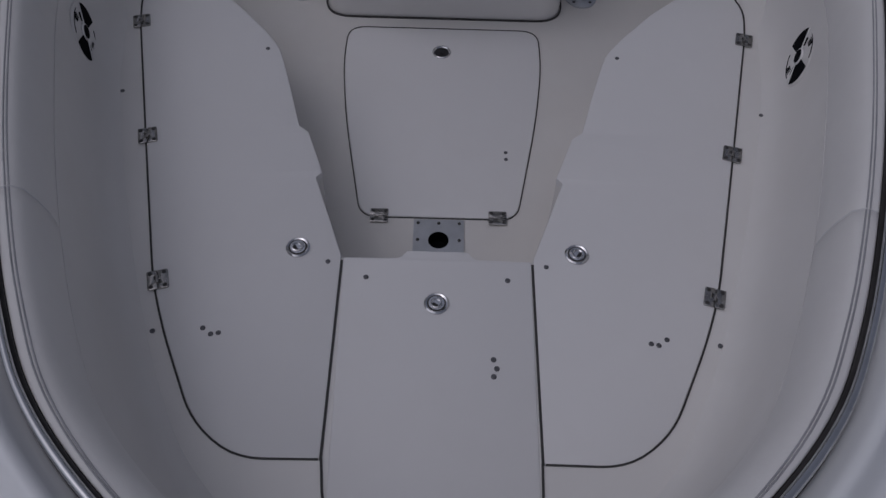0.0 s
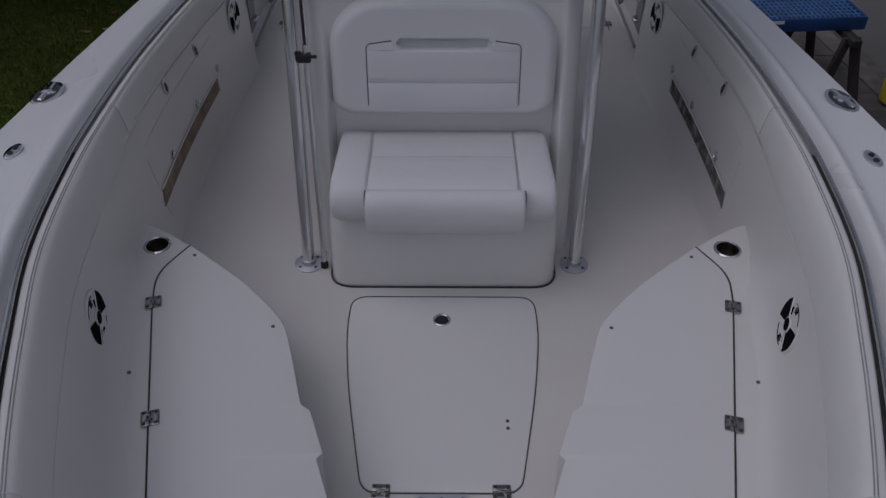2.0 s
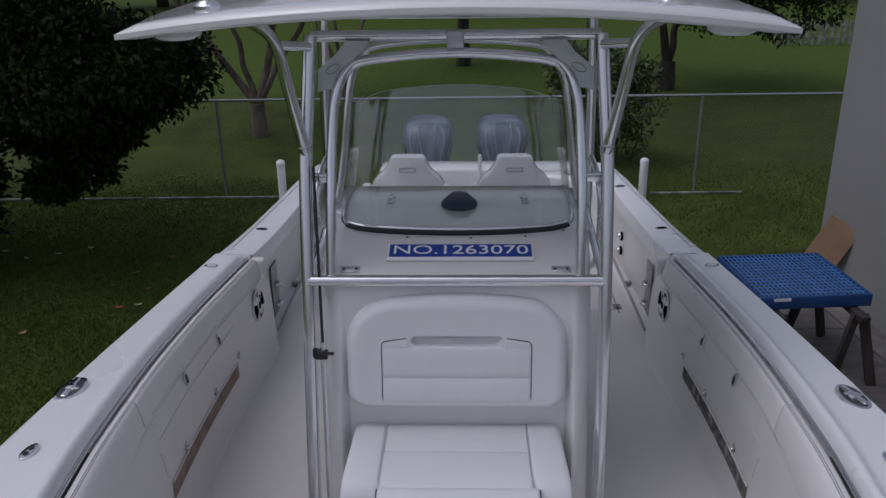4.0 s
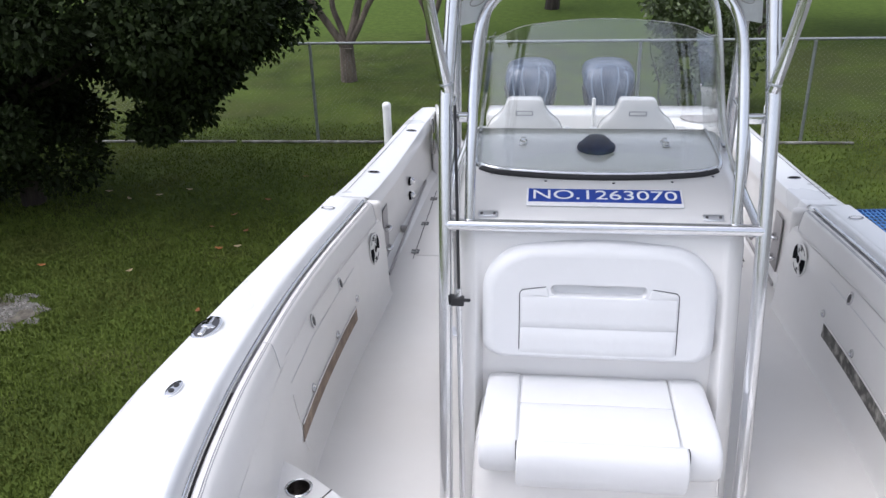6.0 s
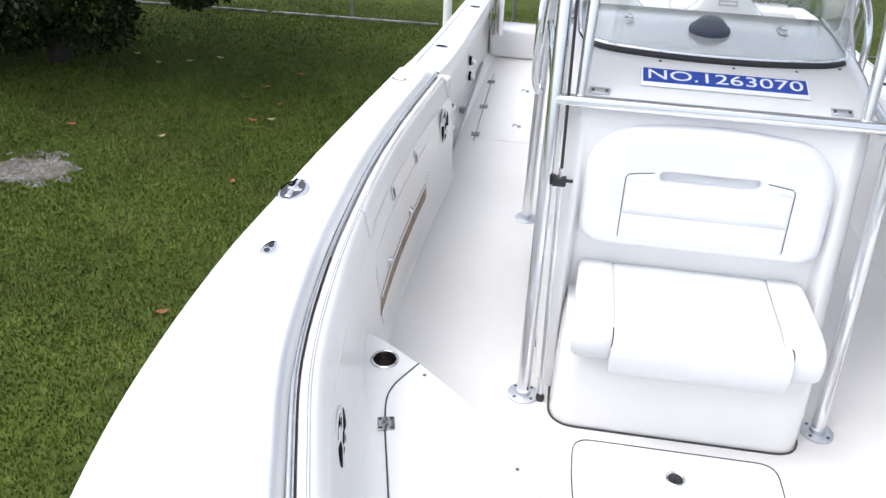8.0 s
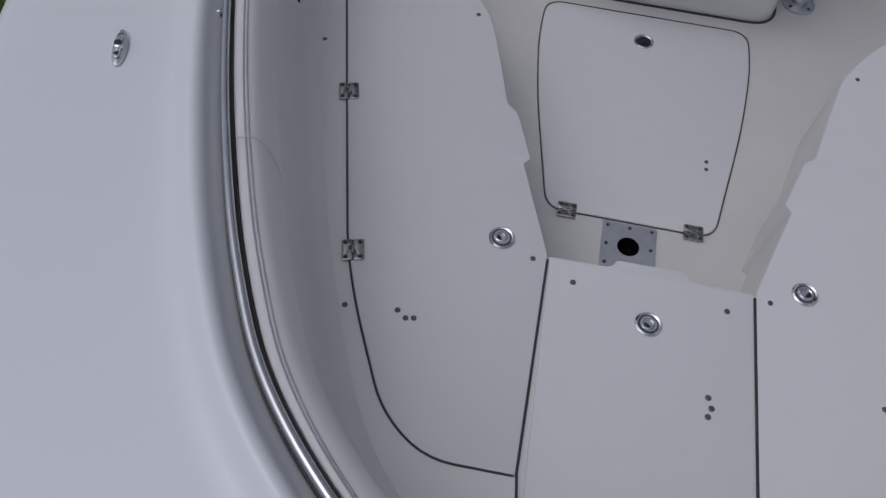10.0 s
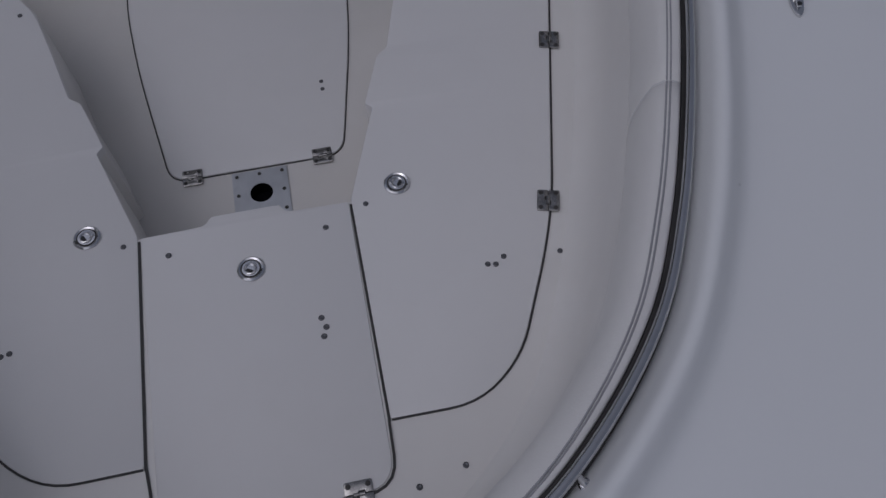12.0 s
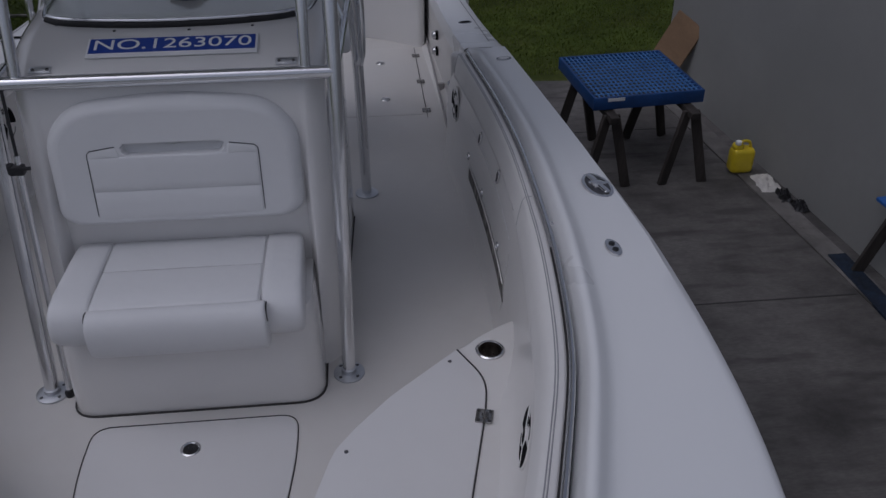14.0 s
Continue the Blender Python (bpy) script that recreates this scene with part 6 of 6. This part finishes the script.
def on_side(y, z, s, lift=0.002):
    p, nrm = side_point(y, z, s)
    return frame_on(p + nrm * lift, nrm, (0, 1, 0))
for s, y, z in ((-1, 2.215, 0.475), (1, 2.195, 0.475), (-1, 4.69, 0.42), (1, 4.69, 0.42)):
    make_speaker(-s).matrix_basis = on_side(y, z, s)

# snaps and the rod slots on the sides
snap = thing("tie_ring", "oval stainless tie ring on the inner side", "tie ring", (0, 0, 0), "tie rings")
el = [(0.034 * math.cos(a), 0.024 * math.sin(a)) for a in [2 * math.pi * k / 22 for k in range(22)]]
part("base", slab(el, 0.0, 0.006, 0.003, 2), STEEL, snap)
part("slot", slab([(x * 0.68, y * 0.6) for x, y in el], 0.005, 0.0068), BLACK, snap)
places = [(3.58, 0.57), (4.05, 0.52)]
snap.matrix_basis = on_side(3.58, 0.57, -1)
for k, (y, z) in enumerate(places):
    for s in (1, -1):
        if k or s > 0:
            copy_thing(snap, on_side(y, z, s))
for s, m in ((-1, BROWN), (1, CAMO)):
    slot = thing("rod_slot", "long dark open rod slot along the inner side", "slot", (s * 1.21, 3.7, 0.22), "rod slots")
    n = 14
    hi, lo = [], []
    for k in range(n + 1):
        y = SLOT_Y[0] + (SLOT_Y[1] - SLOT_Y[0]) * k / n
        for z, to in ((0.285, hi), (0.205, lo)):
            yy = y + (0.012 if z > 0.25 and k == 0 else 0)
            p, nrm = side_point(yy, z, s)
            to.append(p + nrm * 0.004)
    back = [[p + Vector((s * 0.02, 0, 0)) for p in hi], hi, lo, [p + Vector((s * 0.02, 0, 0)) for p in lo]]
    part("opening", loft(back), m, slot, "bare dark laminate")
    part("lip", tube([p + Vector((-s * 0.002, 0, 0.003)) for p in hi], 0.0035, 6), LINER, slot)
    for y in (3.43, 3.89, 4.27):
        p, nrm = side_point(y, 0.318, s)
        part("snap", moved(lathe([(0.021, 0), (0.020, 0.006), (0.015, 0.008), (0.012, 0.003)], 16), frame_on(p + nrm * 0.001, nrm)), RAIL, slot, "dull steel snap")
    # drawn outline of the locker panel
    outline = [(3.15, 0.47), (3.22, 0.17), (3.24, 0.12)]
    part("panel_line", tube([side_point(y, z, s)[0] + side_point(y, z, s)[1] * 0.001 for y, z in outline], 0.003, 6), LINER, slot)
    up = [side_point(y, z, s) for y, z in ((3.15, 0.53), (3.5, 0.52), (3.9, 0.50), (4.3, 0.485))]
    part("panel_line", tube([p + nrm * 0.0005 for p, nrm in up], 0.0016, 6), SPEAKER_GREY, slot)

# cockpit sides aft: hooks, recess panels, rod rack bars
for s in (-1, 1):
    rack = thing("rod_rack", "recessed rod rack with hooks in the cockpit side", "rod rack", (s * 1.24, 5.3, 0.3), "rod racks")
    # panel grey also carries the shading inside the recess
    part("recess", rbox(0.006, 0.16, 0.36, (s * 1.2475, 5.40, 0.03), 0.002, 1), RECESS, rack, "grey recess panel, its colour darkened for shade")
    for z in (0.11, 0.25):
        part("hook", tube(smooth_path([(s * 1.246, 5.36, z), (s * 1.222, 5.362, z - 0.003), (s * 1.212, 5.385, z), (s * 1.222, 5.408, z + 0.004), (s * 1.246, 5.41, z + 0.004)], 4), 0.012, 10), STEEL, rack)
    for z, y in ((0.27, 6.24), (0.155, 6.24)):
        knob = part("knob", moved(lathe([(0.029, 0.008), (0.030, 0.018), (0.026, 0.032), (0.016, 0.041), (0.0, 0.044)], 20), frame_on((s * 1.22, y, z), (-s, 0, 0))), STEEL, rack, "round chrome knob")
        part("base", moved(lathe([(0.033, 0), (0.033, 0.012), (0.030, 0.014), (0.0, 0.014)], 18), frame_on((s * 1.22, y, z), (-s, 0, 0))), HOLE, knob, "black base ring")
    part("bar", rbox(0.012, 1.75, 0.026, (s * 1.185, 6.0, 0.030), 0.004), RECESS, rack)
    part("support", rbox(0.05, 0.03, 0.05, (s * 1.205, 5.85, 0.02), 0.006), RECESS, rack)
for s in (-1, 1):
    lid = thing("deck_hatch", "flush cockpit sole hatch with three hinges", "hatch", (s * 0.85, 6.2, 0), "sole hatches")
    part("lid", slab(rounded([(s * 0.55, 5.5), (s * 1.078, 5.5), (s * 1.078, 6.75), (s * 0.55, 6.75)], 0.03, 3), -0.02, 0.004, 0.003, 2), NONSKID, lid)
    part("seal", ribbon([(s * 1.082, 5.45), (s * 1.082, 6.1), (s * 1.082, 6.75)], 0.002, 0.0045), SEAL_AND_SHADE, lid)
    for y in (5.555, 6.05, 6.56):
        hinge(lid, (s * 1.082, y, 0.004), 0)
    ring_latch(lid, (s * 0.822, 5.755, 0.004), 0)
    ring_latch(lid, (s * 0.81, 6.43, 0.004), 0)

# helm chairs
def chair(x):
    t = thing("helm_chair", "white moulded helm chair with padded back", "chair", (x, 5.5, 0), "helm chairs")
    outline = rounded([(-0.25, 0.62), (0.25, 0.62), (0.25, 0.86), (0.215, 0.925), (0.165, 0.962), (0.128, 1.01), (0.112, 1.068), (-0.112, 1.068), (-0.128, 1.01), (-0.165, 0.962), (-0.215, 0.925), (-0.25, 0.86)], [0.05, 0.05, 0.06, 0.04, 0.05, 0.05, 0.035, 0.035, 0.05, 0.05, 0.04, 0.06], 4)
    def ring(y, k):
        return [(x + p[0] * k, y + 0.10 * (p[1] - 0.62), 0.82 + (p[1] - 0.82) * k) for p in outline]
    part("backrest", loft([ring(5.54, 0.9), ring(5.55, 0.97), ring(5.57, 1.0), ring(5.63, 1.0), ring(5.66, 0.96)], True, True), GEL, t)
    part("plaque", rbox(0.11, 0.004, 0.032, (x, 5.574, 0.965), 0.001, 1), PIPING, t, "small grey plaque")
    part("plaque_face", rbox(0.095, 0.004, 0.018, (x, 5.5715, 0.972), 0.001, 1), GEL, t)
    part("seat", pillow(x - 0.27, x + 0.27, 5.15, 5.58, 0.55, 0.67, 0.04), VINYL, t)
    for s in (-1, 1):
        part("armrest", rbox(0.07, 0.4, 0.07, (x + s * 0.27, 5.42, 0.82), 0.025, 3), VINYL, t)
    part("pedestal", lathe([(0.18, 0), (0.17, 0.02), (0.06, 0.04), (0.05, 0.55)], 20, (x, 5.42, 0.0)), ALU, t)
chair(-0.346)
chair(0.358)
solo("pole", tube([(0.145, 6.6, 0.0), (0.147, 6.62, 0.81)], 0.015, 10), PVC, "thin white upright pole behind the helm chairs", "pole")

# live well lid, transom gate
well = thing("live_well", "white transom live well with round smoked lid", "live well", (0.95, 7.1, 0))
part("box", slab(rounded([(1.17, 6.72), (1.19, 7.3), (0.42, 7.3), (0.50, 7.09), (0.86, 6.97)], [0.10, 0.03, 0.03, 0.1, 0.16], 6), 0.0, 0.53, 0.045, 4), GEL, well)
part("lid", lathe([(0.155, 0.0), (0.155, 0.012), (0.138, 0.018), (0.0, 0.02)], 30, (1.02, 7.10, 0.53)), RECESS, well)
gate = thing("transom_gate", "white transom gate standing open with steel hinges", "gate", (-1.09, 7.0, 0.2))
part("panel", moved(rbox(0.035, 0.30, 0.36, (0, 0, 0), 0.012, 3), pose(-1.10, 7.12, 0.235, 0, 0, 12)), GEL, gate)
for z in (0.25, 0.43):
    part("hinge", merge(rbox(0.012, 0.045, 0.12, (-1.128, 6.945, z), 0.003), tube([(-1.116, 6.965, z), (-1.116, 6.965, z + 0.12)], 0.007, 8)), HINGE, gate, "long dull steel hinge")
part("latch", rbox(0.02, 0.03, 0.05, (-1.088, 7.22, 0.45), 0.005), BLACK, gate)

# outboards
def outboard(x):
    t = thing("outboard", "slate blue outboard engine cowl at the transom", "outboard engine", (x, 8.830, 0), "outboards")
    sect = []
    for z, w_, d0, d1 in ((-0.05, 0.135, 8.650, 9.190), (0.07, 0.172, 8.620, 9.230), (0.22, 0.206, 8.590, 9.270), (0.36, 0.237, 8.580, 9.280), (0.46, 0.256, 8.590, 9.270), (0.52, 0.25, 8.620, 9.250), (0.565, 0.221, 8.660, 9.210), (0.592, 0.172, 8.710, 9.170), (0.602, 0.083, 8.790, 9.090)):
        ring = rounded([(x - w_, d0 + 0.07), (x - w_ * 0.72, d0), (x + w_ * 0.72, d0), (x + w_, d0 + 0.07), (x + w_, d1 - 0.1), (x + w_ * 0.6, d1), (x - w_ * 0.6, d1), (x - w_, d1 - 0.1)], 0.05, 3)
        sect.append([(p[0], p[1], z) for p in ring])
    part("cowl", loft(sect, True, True), COWL, t, "slate blue cowl", angle=50)
    for s in (-1, 1):
        part("cowl_ridge", tube(smooth_path([(x + s * 0.110, 8.630, 0.06), (x + s * 0.140, 8.580, 0.26), (x + s * 0.172, 8.582, 0.42), (x + s * 0.165, 8.640, 0.53), (x + s * 0.12, 8.730, 0.592)], 4), 0.008, 8), COWL_EDGE, t, "pale moulded ridge")
        part("cowl_crease", tube(smooth_path([(x + s * 0.035, 8.620, 0.08), (x + s * 0.055, 8.578, 0.32), (x + s * 0.085, 8.600, 0.50), (x + s * 0.075, 8.690, 0.588)], 4), 0.006, 8), COWL_EDGE, t, "pale moulded ridge")
        panel = [(s * 0.158, 8.615, 0.02), (s * 0.172, 8.690, 0.02), (s * 0.235, 8.690, 0.28), (s * 0.253, 8.670, 0.42), (s * 0.220, 8.595, 0.38), (s * 0.184, 8.592, 0.20)]
        part("side_panel", loft([[(x + a, b, c) for a, b, c in panel], [(x + a * 1.05, b - 0.012, c) for a, b, c in panel]], True, True), BLACK, t, "black side panel")
    part("leg", rbox(0.16, 0.42, 1.2, (x, 8.910, -1.15), 0.05, 3), COWL, t)
    part("bracket", rbox(0.24, 1.3, 0.30, (x, 8.03, -0.32), 0.03, 2), BLACK, t)
outboard(-0.362)
outboard(0.410)

# trailer with its white guide posts
trailer = thing("trailer", "galvanised boat trailer with white guide posts", "trailer", (0, 4.5, GROUND))
for s in (-1, 1):
    part("rail", rbox(0.08, 8.0, 0.14, (s * 0.62, 4.0, GROUND + 0.42), 0.01, 1), GALV, trailer)
    part("bunk", rbox(0.12, 5.5, 0.10, (s * 0.55, 4.3, GROUND + 0.52), 0.02, 2), OLDWOOD, trailer)
    for y in (4.6, 5.5):
        w_ = part("wheel", moved(lathe([(0.16, -0.1), (0.30, -0.1), (0.34, -0.06), (0.34, 0.06), (0.30, 0.1), (0.16, 0.1)], 28), pose(s * 0.95, y, GROUND + 0.352, 0, 90, 0)), TYRE, trailer)
        part("rim", moved(lathe([(0.17, -0.08), (0.10, -0.03), (0.17, 0.08)], 20), pose(s * 0.95, y, GROUND + 0.352, 0, 90, 0)), GALV, w_)
    part("guide_arm", tube([(s * 0.62, 6.9, GROUND + 0.45), (s * 1.49, 6.9, GROUND + 0.5), (s * 1.49, 6.9, GROUND + 0.7)], 0.025, 8), GALV, trailer)
    g = part("guide_post", tube([(s * 1.49, 6.9, GROUND + 0.6), (s * 1.49, 6.9, 0.68)], 0.034, 16), PVC, trailer, "white plastic guide post")
    part("cap", lathe([(0.0355, 0), (0.0365, 0.012), (0.0355, 0.028), (0.029, 0.040), (0.016, 0.047), (0.0, 0.049)], 16, (s * 1.49, 6.9, 0.655)), PVC, g)
for y in (0.5, 2.5, 4.6, 5.5, 6.9):
    part("crossmember", rbox(1.9 if y in (4.6, 5.5) else 1.3, 0.08, 0.08, (0, y, GROUND + 0.34), 0.008, 1), GALV, trailer)
part("tongue", rbox(0.1, 2.4, 0.1, (0, -1.0, GROUND + 0.40), 0.01, 1), GALV, trailer)
part("jack", tube([(0, -1.9, GROUND), (0, -1.9, GROUND + 0.7)], 0.03, 10), GALV, trailer)
